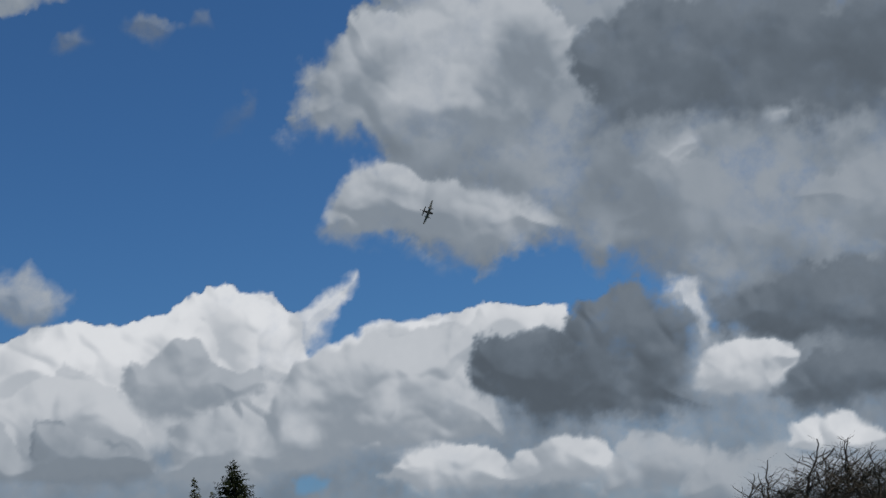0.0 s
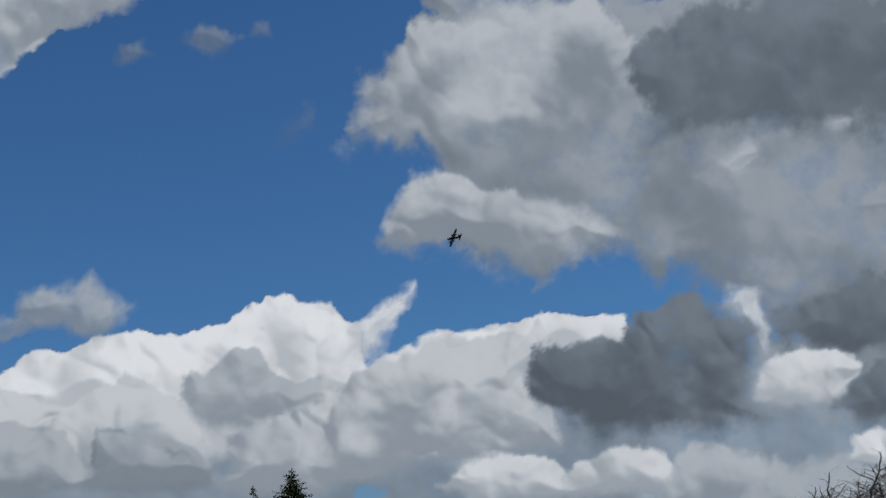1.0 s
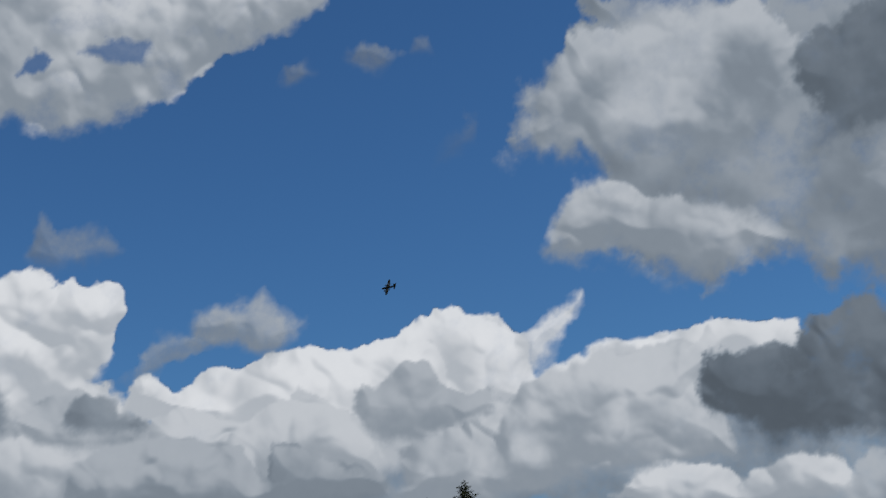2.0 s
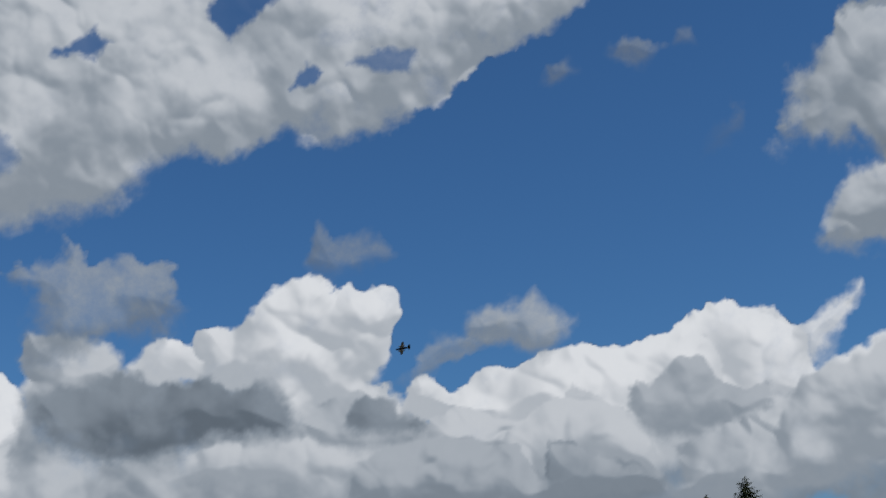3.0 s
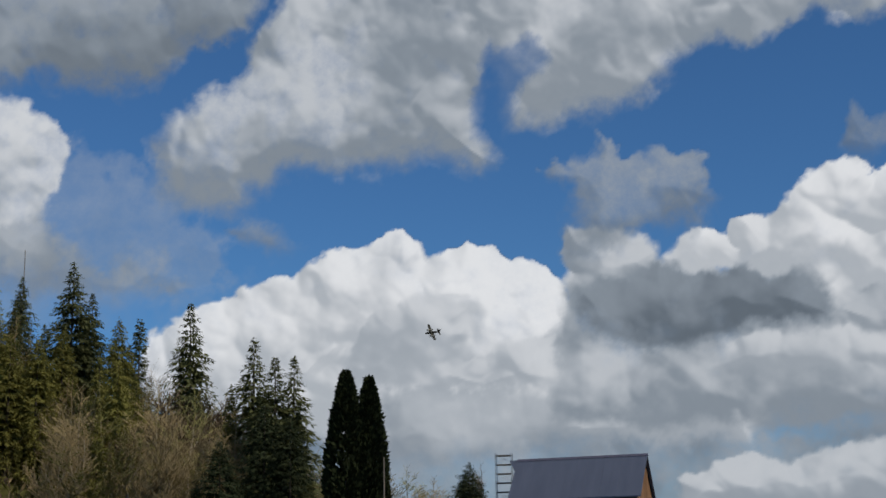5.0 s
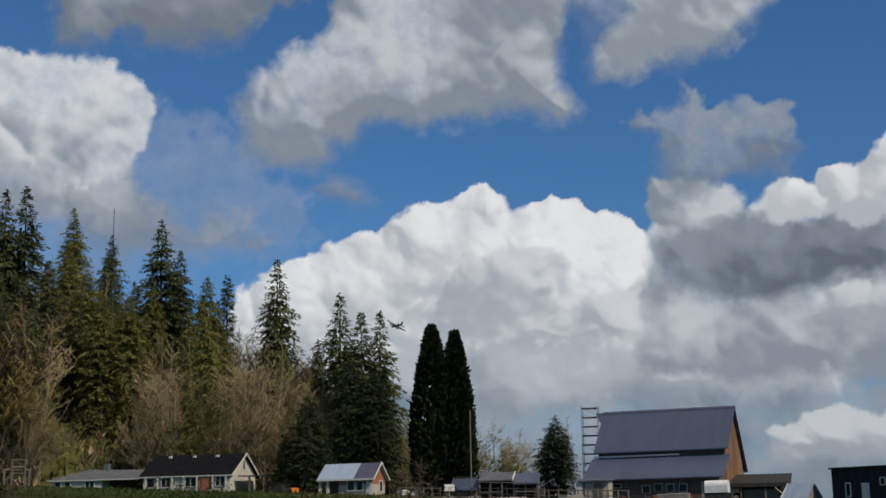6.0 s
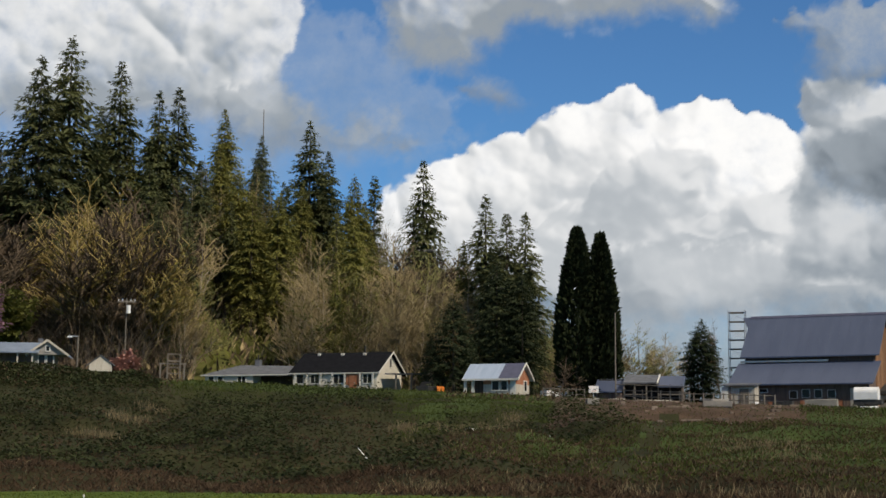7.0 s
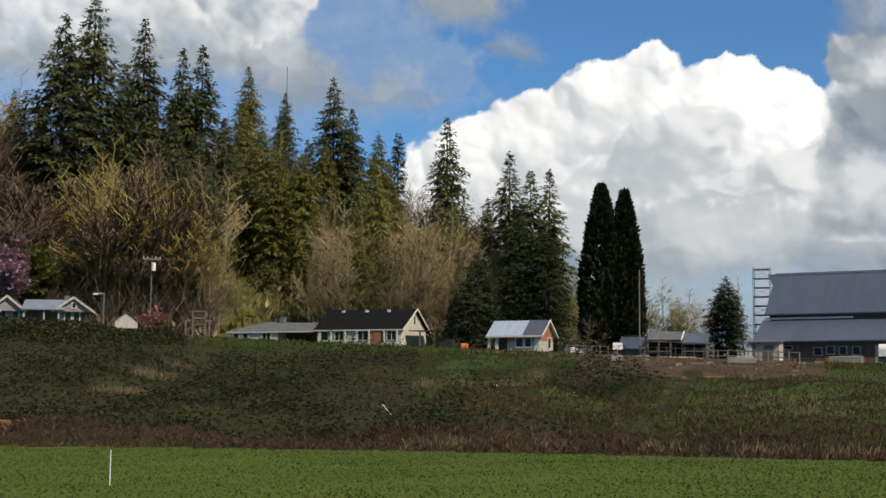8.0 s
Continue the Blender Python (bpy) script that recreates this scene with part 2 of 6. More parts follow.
def cloud(points, lit, shade, edge, soft, lump, dense):
    """A heap of vapour within an outline: round lit heads above, grey and frayed below."""
    s, low, high = window_of(points, 1.2 + edge)
    if GX[s].size == 0:
        return
    size = min(1.0, 0.25 + 0.28 * math.sqrt((max(p[0] for p in points) - min(p[0] for p in points)) * (high - low)))
    below = np.clip(0.55 - (GY[s] - low) / (high - low), 0, 0.55) / 0.55
    x = GX[s] + size * (0.28 + 0.9 * edge) * WANDER_X[s]
    y = GY[s] + size * (0.28 + 0.9 * edge) * WANDER_Y[s]
    d = outline_distance(points, x, y)
    core = outline_distance(points, GX[s] + 0.35 * size * DRIFT_X[s], GY[s] + 0.35 * size * DRIFT_Y[s]) + 0.5 * size * (HEAD[s] - 0.4)
    crisp = max(0.0, 1 - 2.2 * edge) * lump
    d = d + size * (0.95 * crisp * (HEAPS[s] - 0.44) + (0.10 + 0.7 * edge + 0.5 * soft * below) * ROUGH[s] + (0.05 + 0.7 * min(edge, 0.4) + 0.25 * soft * below) * TORN[s])
    wide = 0.06 + edge * (0.8 + 2.2 * VEIL[s]) + (1.9 * soft * below + 0.8 * edge * below) * size
    k = np.clip(d / wide + 0.3 - 0.15 * below, 0, 1)
    alpha = dense * k * k * (3 - 2 * k)
    alpha *= 1 - 0.8 * min(edge, 0.22) * np.clip(1.6 * ROUGH[s] + 0.8 * SOFT[s] + 0.15, 0, 1)
    # the rounded mass and its heads; light from above and sunward is painted into the tone
    r = min(1.8, 0.35 * (high - low) + 0.3)
    q = np.clip(core / r, 0, 1)
    gy, gx = np.gradient(0.8 * r * (1 - (1 - q) ** 2) + lump * (0.35 + 0.65 * crisp) * RELIEF[s], STEP)
    facing = (-0.45 * gx - 0.68 * gy + 0.5) / np.sqrt(1 + gx * gx + gy * gy)
    rise = (GY[s] - low) / (high - low)
    t = np.clip(0.50 + 0.72 * (facing - 0.42) + 0.45 * (rise - 0.5) + 0.55 * SOFT[s] + 0.34 * MOTTLE[s], 0, 1)
    t = t * t * (3 - 2 * t)
    tone = 0.93 * (shade * 0.97 + (lit - shade * 0.97) * t)
    TONE[s] = TONE[s] * (1 - alpha) + tone * alpha
    COVER[s] = COVER[s] + alpha * (1 - COVER[s])


def clearing(points, much, edge):
    """A torn gap through which the blue shows."""
    s, _, _ = window_of(points, 1.0)
    d = outline_distance(points, GX[s] + 0.3 * WANDER_X[s], GY[s] + 0.3 * WANDER_Y[s]) + 0.22 * TORN[s] + 0.2 * ROUGH[s]
    k = 1 - much * np.clip(d / edge + 0.4, 0, 1)
    TONE[s], COVER[s] = TONE[s] * k, COVER[s] * k


# low cloud along the valley
cloud([(-22.00, -1.00), (-22.00, 3.50), (-8.00, 5.00), (4.00, 7.50), (16.00, 8.30), (28.00, 9.00), (38.00, 9.50), (50.00, 9.50), (60.00, 10.00), (72.00, 10.00), (72.00, -1.00)], 0.64, 0.52, 0.5, 1.2, 0.5, 0.9)
# thin veil over the hill, a painted haze that pales the blue
cloud([(-20.50, 5.92), (-20.92, 15.32), (-10.93, 16.55), (-2.02, 16.46), (2.51, 13.04), (-1.94, 9.96), (-10.72, 8.88)], 0.70, 0.64, 1.5, 2, 0.1, 0.32)
# great cumulus over the wood
cloud([(-2.13, 7.16), (-1.75, 8.87), (-1.25, 9.96), (-0.08, 10.84), (1.44, 11.29), (2.10, 11.74), (3.98, 12.08), (4.76, 12.74), (5.88, 13.17), (7.24, 13.45), (8.49, 13.82), (9.16, 13.48), (9.38, 12.81), (10.17, 13.02), (10.86, 13.40), (12.21, 13.19), (12.88, 12.63), (13.67, 12.71), (14.56, 12.57), (14.88, 12.01), (15.15, 10.47), (15.63, 8.70), (16.87, 6.92), (14.64, 5.90), (8.06, 5.39), (2.61, 6.09)], 0.93, 0.76, 0.07, 0.3, 1, 1)
cloud([(5.87, 4.99), (6.31, 6.28), (8.08, 7.67), (12.51, 7.70), (16.89, 7.35), (18.37, 6.65), (17.67, 5.60), (14.62, 5.26), (9.36, 4.51)], 0.72, 0.61, 0.35, 0.5, 0.6, 0.85)
cloud([(5.65, 7.81), (6.10, 8.89), (6.77, 10.20), (7.33, 10.86), (8.00, 10.96), (8.46, 11.33), (9.47, 11.53), (10.36, 11.25), (10.92, 10.91), (11.19, 9.92), (10.99, 9.04), (11.76, 8.81), (12.56, 9.45), (13.90, 9.63), (14.81, 10.37), (15.23, 9.59), (16.96, 8.87), (18.00, 7.75), (17.74, 7.00), (14.68, 6.88), (11.39, 7.18), (7.64, 7.46)], 0.83, 0.70, 0.16, 0.6, 0.9, 0.9)
cloud([(9.81, 11.48), (10.38, 11.78), (11.10, 11.79), (11.18, 11.41), (10.70, 11.14)], 0.94, 0.86, 0.07, 0.2, 0.6, 0.9)
cloud([(3.89, 8.25), (4.66, 9.08), (5.66, 9.71), (6.01, 9.55), (5.65, 8.79), (4.77, 8.03)], 0.90, 0.78, 0.1, 0.3, 0.8, 0.9)
cloud([(14.64, 5.80), (14.89, 6.55), (16.00, 6.95), (17.12, 7.56), (18.03, 8.40), (18.69, 8.59), (20.40, 8.19), (21.21, 7.40), (22.51, 6.28), (21.72, 5.46), (18.94, 5.24), (16.38, 5.64)], 0.88, 0.70, 0.1, 0.5, 0.9, 1)
cloud([(20.13, 7.34), (22.33, 8.21), (26.84, 7.85), (28.24, 7.24), (25.36, 6.78), (22.24, 6.93)], 0.62, 0.56, 0.3, 0.8, 0.5, 0.9)
cloud([(18.70, 2.80), (18.99, 4.06), (20.19, 4.66), (21.48, 4.94), (23.14, 4.73), (25.23, 5.11), (26.64, 5.46), (28.83, 4.94), (30.68, 4.04), (32.88, 3.34), (32.77, 2.36)], 0.80, 0.66, 0.1, 0.4, 0.9, 1)
cloud([(7.84, 5.61), (8.51, 6.69), (9.61, 6.78), (10.26, 5.79), (9.37, 5.37)], 0.74, 0.62, 0.3, 0.6, 0.5, 0.8)
clearing([(22.47, 5.64), (23.07, 6.78), (24.96, 7.01), (27.42, 7.08), (27.33, 6.05), (24.23, 5.46)], 0.55, 0.5)
# tower with a dark cloud before it
cloud([(14.08, 6.14), (14.75, 11.87), (15.42, 12.72), (18.51, 12.64), (21.63, 12.08), (28.77, 11.45), (30.64, 9.79), (30.89, 5.26)], 0.78, 0.60, 0.2, 0.3, 0.8, 1)
cloud([(21.29, 12.10), (21.48, 14.06), (22.85, 14.22), (23.79, 14.84), (24.74, 15.45), (25.44, 15.67), (26.59, 15.67), (26.89, 14.99), (27.48, 15.35), (29.08, 15.28), (29.61, 14.91), (29.83, 14.23), (29.49, 13.38), (28.97, 12.54), (28.44, 11.48), (29.26, 10.54), (27.33, 10.02), (22.93, 11.14)], 0.92, 0.76, 0.07, 0.4, 1, 1)
cloud([(18.78, 12.63), (19.54, 13.26), (20.45, 13.62), (21.23, 13.31), (21.70, 12.85), (21.63, 12.08), (20.05, 11.82), (18.95, 12.19)], 0.93, 0.80, 0.07, 0.2, 0.8, 1)
cloud([(17.11, 13.34), (17.24, 13.55), (18.00, 13.46), (18.08, 13.05), (17.41, 12.98)], 0.88, 0.76, 0.08, 0.2, 0.7, 0.9)
cloud([(14.83, 10.15), (14.94, 13.17), (15.10, 14.03), (16.10, 14.10), (17.42, 13.65), (18.53, 13.08), (18.50, 11.99), (16.27, 10.76)], 0.80, 0.60, 0.14, 0.5, 0.9, 1)
cloud([(19.71, 8.26), (20.39, 8.87), (21.51, 9.36), (24.18, 9.55), (26.20, 9.76), (28.60, 9.28), (29.41, 8.36), (27.15, 7.54), (23.85, 7.62), (21.01, 7.98)], 0.82, 0.68, 0.2, 0.7, 0.7, 1)
cloud([(25.55, 10.13), (26.26, 10.74), (27.86, 11.30), (29.15, 10.55), (30.64, 9.79), (30.32, 8.73), (28.11, 8.66), (26.16, 9.22)], 0.76, 0.64, 0.12, 0.5, 0.9, 1)
cloud([(15.07, 10.47), (15.30, 11.43), (16.73, 11.93), (18.51, 12.64), (19.83, 11.98), (21.63, 12.26), (24.30, 11.73), (25.16, 11.03), (25.35, 9.70), (24.17, 9.40), (21.52, 9.54), (19.72, 8.62), (17.97, 8.59), (15.81, 9.16)], 0.57, 0.44, 0.24, 0.5, 0.8, 0.97)
cloud([(27.36, 10.56), (28.07, 11.11), (29.05, 10.78), (30.45, 10.24), (30.55, 9.36), (29.04, 9.21), (27.94, 9.28), (27.43, 9.97)], 0.58, 0.49, 0.22, 0.5, 0.8, 0.9)
# long white bank
cloud([(32.97, 8.69), (33.01, 10.98), (33.83, 11.15), (35.10, 12.05), (37.43, 12.26), (38.83, 12.40), (40.26, 12.76), (41.29, 13.56), (42.06, 13.41), (42.51, 13.60), (42.93, 13.14), (44.27, 13.15), (44.89, 12.49), (45.29, 11.87), (45.85, 10.40), (46.56, 10.96), (47.72, 11.41), (48.85, 11.53), (50.45, 11.71), (51.81, 11.80), (53.16, 11.71), (54.95, 11.58), (55.95, 11.47), (55.87, 9.87), (53.34, 9.26), (44.40, 8.77), (43.21, 7.36), (37.87, 7.33)], 0.92, 0.78, 0.07, 0.4, 1, 1)
cloud([(45.09, 12.22), (45.45, 12.45), (46.04, 12.80), (46.98, 13.32), (47.77, 13.54), (47.69, 13.15), (47.01, 12.55), (46.23, 11.91), (45.93, 10.83), (45.19, 10.46)], 0.90, 0.80, 0.12, 0.5, 0.9, 0.95)
cloud([(29.35, 10.32), (29.64, 11.17), (30.13, 11.68), (31.42, 11.15), (32.55, 11.38), (34.38, 11.99), (35.50, 12.21), (37.04, 12.31), (38.55, 12.28), (39.43, 12.44), (40.77, 12.93), (41.92, 12.15), (42.32, 9.15), (38.99, 7.38), (37.61, 8.14), (34.96, 9.23), (31.29, 9.74)], 0.92, 0.78, 0.07, 0.4, 1, 1)
cloud([(30.27, 9.38), (30.55, 10.06), (31.34, 10.28), (32.01, 10.34), (32.85, 9.94), (34.16, 9.94), (35.07, 10.30), (36.20, 10.73), (37.03, 10.44), (37.82, 9.83), (38.37, 9.13), (39.04, 7.80), (37.88, 6.85), (34.51, 7.12), (33.75, 8.04), (30.52, 8.50)], 0.82, 0.66, 0.07, 0.4, 1, 1)
cloud([(32.94, 6.83), (33.39, 9.50), (34.22, 9.87), (35.05, 10.25), (35.89, 10.63), (36.52, 10.49), (37.97, 9.88), (38.58, 9.20), (39.22, 8.19), (39.33, 7.02)], 0.82, 0.68, 0.08, 0.4, 0.9, 1)
cloud([(38.03, 9.66), (38.33, 10.71), (39.19, 10.87), (40.42, 11.66), (41.29, 11.50), (41.68, 10.71), (42.74, 10.21), (43.85, 10.34), (44.29, 9.65), (42.88, 8.89), (41.77, 8.65), (40.66, 8.09), (39.19, 8.62)], 0.72, 0.60, 0.13, 0.5, 0.9, 0.9)
cloud([(32.54, 6.45), (33.37, 8.35), (34.58, 7.97), (35.01, 8.78), (35.84, 8.84), (36.44, 8.27), (37.48, 8.00), (38.52, 7.71), (39.58, 7.00), (38.87, 6.25), (35.76, 6.33)], 0.64, 0.53, 0.08, 0.5, 0.9, 1)
cloud([(26.88, 6.80), (27.17, 7.86), (27.89, 8.57), (29.47, 9.01), (30.80, 9.13), (32.13, 9.24), (33.81, 8.68), (34.58, 7.76), (35.17, 8.78), (36.19, 8.69), (37.98, 7.68), (39.40, 7.34), (39.55, 6.60), (36.79, 6.52), (31.41, 6.18)], 0.72, 0.57, 0.08, 0.4, 0.9, 1)
cloud([(39.50, 6.15), (40.02, 8.03), (41.77, 8.65), (42.90, 9.22), (43.72, 8.39), (44.24, 9.66), (45.17, 10.24), (46.77, 10.76), (47.71, 11.30), (49.05, 11.18), (51.32, 11.41), (52.40, 10.90), (52.26, 9.60), (53.15, 7.53), (53.04, 6.56), (49.96, 6.65), (47.32, 6.68), (45.52, 6.08), (42.02, 5.53)], 0.80, 0.63, 0.09, 0.4, 1, 1)
cloud([(48.10, 5.63), (49.07, 6.62), (50.43, 6.93), (52.16, 6.54), (52.98, 5.98), (53.68, 6.39), (54.82, 6.70), (56.11, 6.45), (57.03, 5.38), (56.55, 4.68), (54.57, 4.56), (49.78, 4.83)], 0.86, 0.68, 0.1, 0.5, 0.9, 1)
cloud([(56.62, 4.35), (57.02, 5.81), (57.85, 6.37), (60.60, 5.84), (61.59, 5.30), (62.23, 4.58), (61.35, 3.62)], 0.74, 0.61, 0.2, 0.5, 0.9, 1)
clearing([(44.64, 5.94), (45.31, 6.21), (46.15, 5.81), (45.67, 5.21), (44.80, 5.29)], 0.6, 0.3)
# grey mass towards the sun
cloud([(45.33, 19.77), (46.41, 21.55), (47.83, 22.97), (49.11, 23.95), (49.02, 25.45), (72.93, 21.73), (69.82, 5.10), (63.80, 5.88), (61.54, 7.88), (60.62, 10.61), (58.90, 12.59), (57.30, 12.35), (56.21, 13.58), (54.78, 13.97), (52.42, 13.22), (49.81, 14.47), (48.54, 16.79), (48.80, 18.31)], 0.64, 0.53, 0.5, 0.8, 0.5, 1)
cloud([(45.54, 19.53), (46.25, 21.12), (47.53, 22.34), (48.34, 23.36), (50.27, 23.64), (52.28, 24.54), (56.53, 24.07), (57.54, 21.99), (57.05, 20.09), (55.78, 18.38), (54.33, 17.89), (51.62, 18.61), (48.37, 18.68), (46.52, 18.81)], 0.77, 0.58, 0.4, 0.7, 0.8, 0.95)
cloud([(45.73, 15.25), (46.79, 16.49), (47.82, 17.73), (48.79, 18.20), (49.92, 17.89), (50.55, 17.23), (51.67, 16.95), (53.03, 16.70), (54.80, 16.07), (56.03, 15.37), (56.10, 14.48), (54.79, 14.08), (53.12, 13.37), (52.21, 13.36), (50.72, 14.39), (49.40, 14.99), (47.56, 14.84)], 0.79, 0.60, 0.2, 0.9, 0.8, 1)
cloud([(56.79, 17.27), (57.31, 19.40), (57.08, 21.18), (58.67, 22.49), (62.10, 23.48), (72.93, 21.73), (71.79, 15.91), (66.52, 16.15), (64.26, 17.08), (61.90, 17.77), (59.32, 17.27)], 0.47, 0.40, 0.9, 0.8, 0.4, 0.9)
cloud([(65.31, 14.73), (67.07, 15.52), (69.04, 16.02), (71.75, 15.71), (70.99, 11.62), (67.02, 12.72)], 0.66, 0.58, 0.4, 0.5, 0.6, 0.9)
cloud([(58.02, 14.47), (59.24, 16.73), (61.97, 16.78), (63.73, 15.20), (64.71, 13.09), (62.63, 12.31), (60.06, 12.88)], 0.64, 0.55, 0.4, 0.6, 0.6, 0.9)
cloud([(59.98, 16.30), (60.22, 17.21), (61.43, 17.69), (61.94, 17.18), (60.98, 16.16)], 0.78, 0.66, 0.3, 0.3, 0.8, 0.75)
cloud([(64.21, 17.47), (64.89, 18.21), (65.84, 17.95), (65.65, 17.45), (64.73, 17.26)], 0.76, 0.66, 0.25, 0.3, 0.8, 0.75)
cloud([(61.31, 10.08), (62.32, 11.70), (64.75, 12.00), (68.31, 11.87), (70.99, 11.62), (70.29, 7.74), (64.69, 8.87), (62.20, 9.42)], 0.48, 0.39, 0.4, 0.6, 0.6, 0.95)
cloud([(59.53, 11.52), (60.19, 12.25), (61.02, 12.14), (61.07, 10.99), (61.34, 10.30), (61.45, 8.76), (61.01, 9.47), (60.51, 10.63)], 0.86, 0.70, 0.24, 0.4, 0.9, 0.85)
cloud([(60.44, 7.80), (61.02, 8.82), (62.20, 9.42), (63.90, 9.30), (64.88, 8.78), (64.05, 8.20), (63.49, 7.31), (61.65, 7.18)], 0.88, 0.70, 0.12, 0.4, 0.9, 1)
cloud([(63.26, 7.23), (63.95, 8.22), (65.09, 8.71), (67.77, 8.75), (70.39, 8.35), (69.96, 5.91), (66.64, 6.68), (65.93, 6.14), (64.29, 6.35)], 0.48, 0.39, 0.25, 0.6, 0.7, 0.95)
cloud([(63.60, 5.27), (63.90, 5.87), (64.70, 6.26), (65.95, 6.25), (67.21, 5.41), (69.78, 4.90), (69.64, 4.09), (65.69, 4.69)], 0.90, 0.74, 0.12, 0.4, 0.9, 1)
cloud([(59.25, 3.85), (60.27, 5.02), (62.25, 5.43), (64.08, 5.00), (67.08, 4.63), (69.64, 4.09), (69.25, 1.90), (61.26, 3.00)], 0.70, 0.58, 0.25, 0.6, 0.8, 1)
cloud([(51.59, 10.76), (52.47, 11.56), (54.96, 11.62), (55.91, 11.52), (55.77, 9.99), (54.11, 10.17), (53.06, 10.79), (52.35, 10.47)], 0.90, 0.78, 0.1, 0.4, 1, 0.95)
cloud([(51.61, 9.22), (52.15, 10.71), (53.07, 10.88), (54.37, 10.48), (55.61, 10.56), (56.41, 11.57), (57.36, 12.01), (57.99, 12.48), (58.88, 12.48), (59.87, 11.59), (60.81, 10.37), (60.87, 9.27), (60.58, 8.00), (61.36, 7.00), (59.16, 6.39), (56.58, 6.69), (54.16, 6.73), (53.18, 7.85), (51.93, 8.64)], 0.50, 0.39, 0.24, 0.5, 0.8, 1)
# upper bank
cloud([(-8.75, 18.65), (-9.04, 23.26), (3.32, 24.09), (2.19, 21.30), (-0.08, 20.79), (-1.63, 19.54), (-3.61, 18.95), (-6.23, 19.12)], 0.64, 0.51, 0.35, 0.6, 0.6, 1)
cloud([(-1.91, 15.56), (-1.56, 17.29), (-0.93, 18.39), (0.19, 18.87), (1.31, 19.55), (1.98, 20.43), (2.42, 21.52), (3.34, 22.61), (4.49, 24.12), (6.87, 26.26), (12.65, 27.42), (12.69, 21.49), (11.95, 20.22), (11.68, 18.70), (11.66, 17.83), (12.54, 16.60), (11.84, 15.96), (10.01, 16.50), (8.18, 16.31), (4.98, 16.09), (2.61, 15.24), (2.29, 14.31), (-0.82, 14.40), (-1.67, 14.81)], 0.79, 0.59, 0.2, 0.7, 0.9, 1)
cloud([(10.72, 27.47), (11.05, 21.54), (12.42, 20.42), (12.48, 18.46), (13.04, 17.89), (14.18, 17.57), (16.28, 18.48), (18.57, 18.57), (19.79, 20.04), (21.41, 20.55), (22.75, 20.39), (24.38, 21.33), (26.73, 22.94), (27.03, 26.18)], 0.78, 0.61, 0.22, 0.7, 0.9, 1)
cloud([(12.26, 17.27), (11.96, 27.40), (23.04, 27.83), (28.84, 27.70), (39.36, 26.85), (37.75, 25.42), (36.33, 24.55), (34.84, 24.04), (33.61, 23.70), (32.32, 22.64), (31.34, 22.17), (29.88, 21.71), (28.68, 21.33), (27.75, 20.74), (26.55, 21.05), (25.16, 21.41), (23.75, 21.14), (22.81, 20.37), (21.44, 20.61), (19.95, 20.10), (19.38, 19.24), (17.16, 18.16), (15.21, 17.93)], 0.82, 0.62, 0.2, 0.9, 0.9, 1)
clearing([(11.18, 17.40), (11.72, 20.22), (12.67, 20.85), (13.56, 19.73), (12.56, 17.14)], 0.5, 0.4)
clearing([(15.80, 24.43), (16.70, 25.20), (17.61, 25.69), (18.29, 25.03), (17.49, 24.28)], 0.9, 0.25)
clearing([(22.14, 25.72), (22.65, 26.99), (25.41, 26.96), (24.17, 26.02), (23.06, 24.97)], 0.95, 0.25)
clearing([(25.59, 23.20), (26.35, 24.19), (27.17, 23.90), (26.54, 23.23)], 0.85, 0.2)
clearing([(28.13, 24.08), (29.12, 24.58), (31.02, 24.26), (30.49, 23.64), (28.83, 23.72)], 0.7, 0.25)
clearing([(11.46, 18.99), (11.88, 20.93), (14.14, 21.40), (14.59, 20.54), (13.01, 19.02), (12.13, 17.93)], 0.6, 0.35)
cloud([(-18.70, 11.45), (-19.15, 18.47), (-13.48, 18.67), (-10.93, 18.68), (-8.10, 18.76), (-6.55, 18.53), (-5.42, 17.74), (-4.90, 16.69), (-5.14, 15.17), (-5.77, 14.07), (-4.69, 12.70), (-5.51, 12.02), (-9.61, 12.20)], 0.86, 0.62, 0.24, 0.7, 0.8, 1)
cloud([(-8.34, 11.45), (-8.47, 13.75), (-5.98, 13.88), (-4.26, 13.53), (-3.97, 12.47), (-5.04, 11.69)], 0.60, 0.52, 0.4, 0.6, 0.4, 0.6)
cloud([(-7.76, 12.44), (-4.23, 13.63), (-3.32, 12.78), (-1.53, 13.02), (0.27, 12.17), (-0.17, 11.19), (-3.07, 11.15), (-6.40, 10.64)], 0.64, 0.56, 0.6, 0.6, 0.5, 0.75)
cloud([(1.29, 14.01), (2.29, 14.36), (3.41, 14.15), (4.49, 13.39), (3.86, 12.89), (2.30, 13.00)], 0.62, 0.54, 0.35, 0.5, 0.6, 0.6)
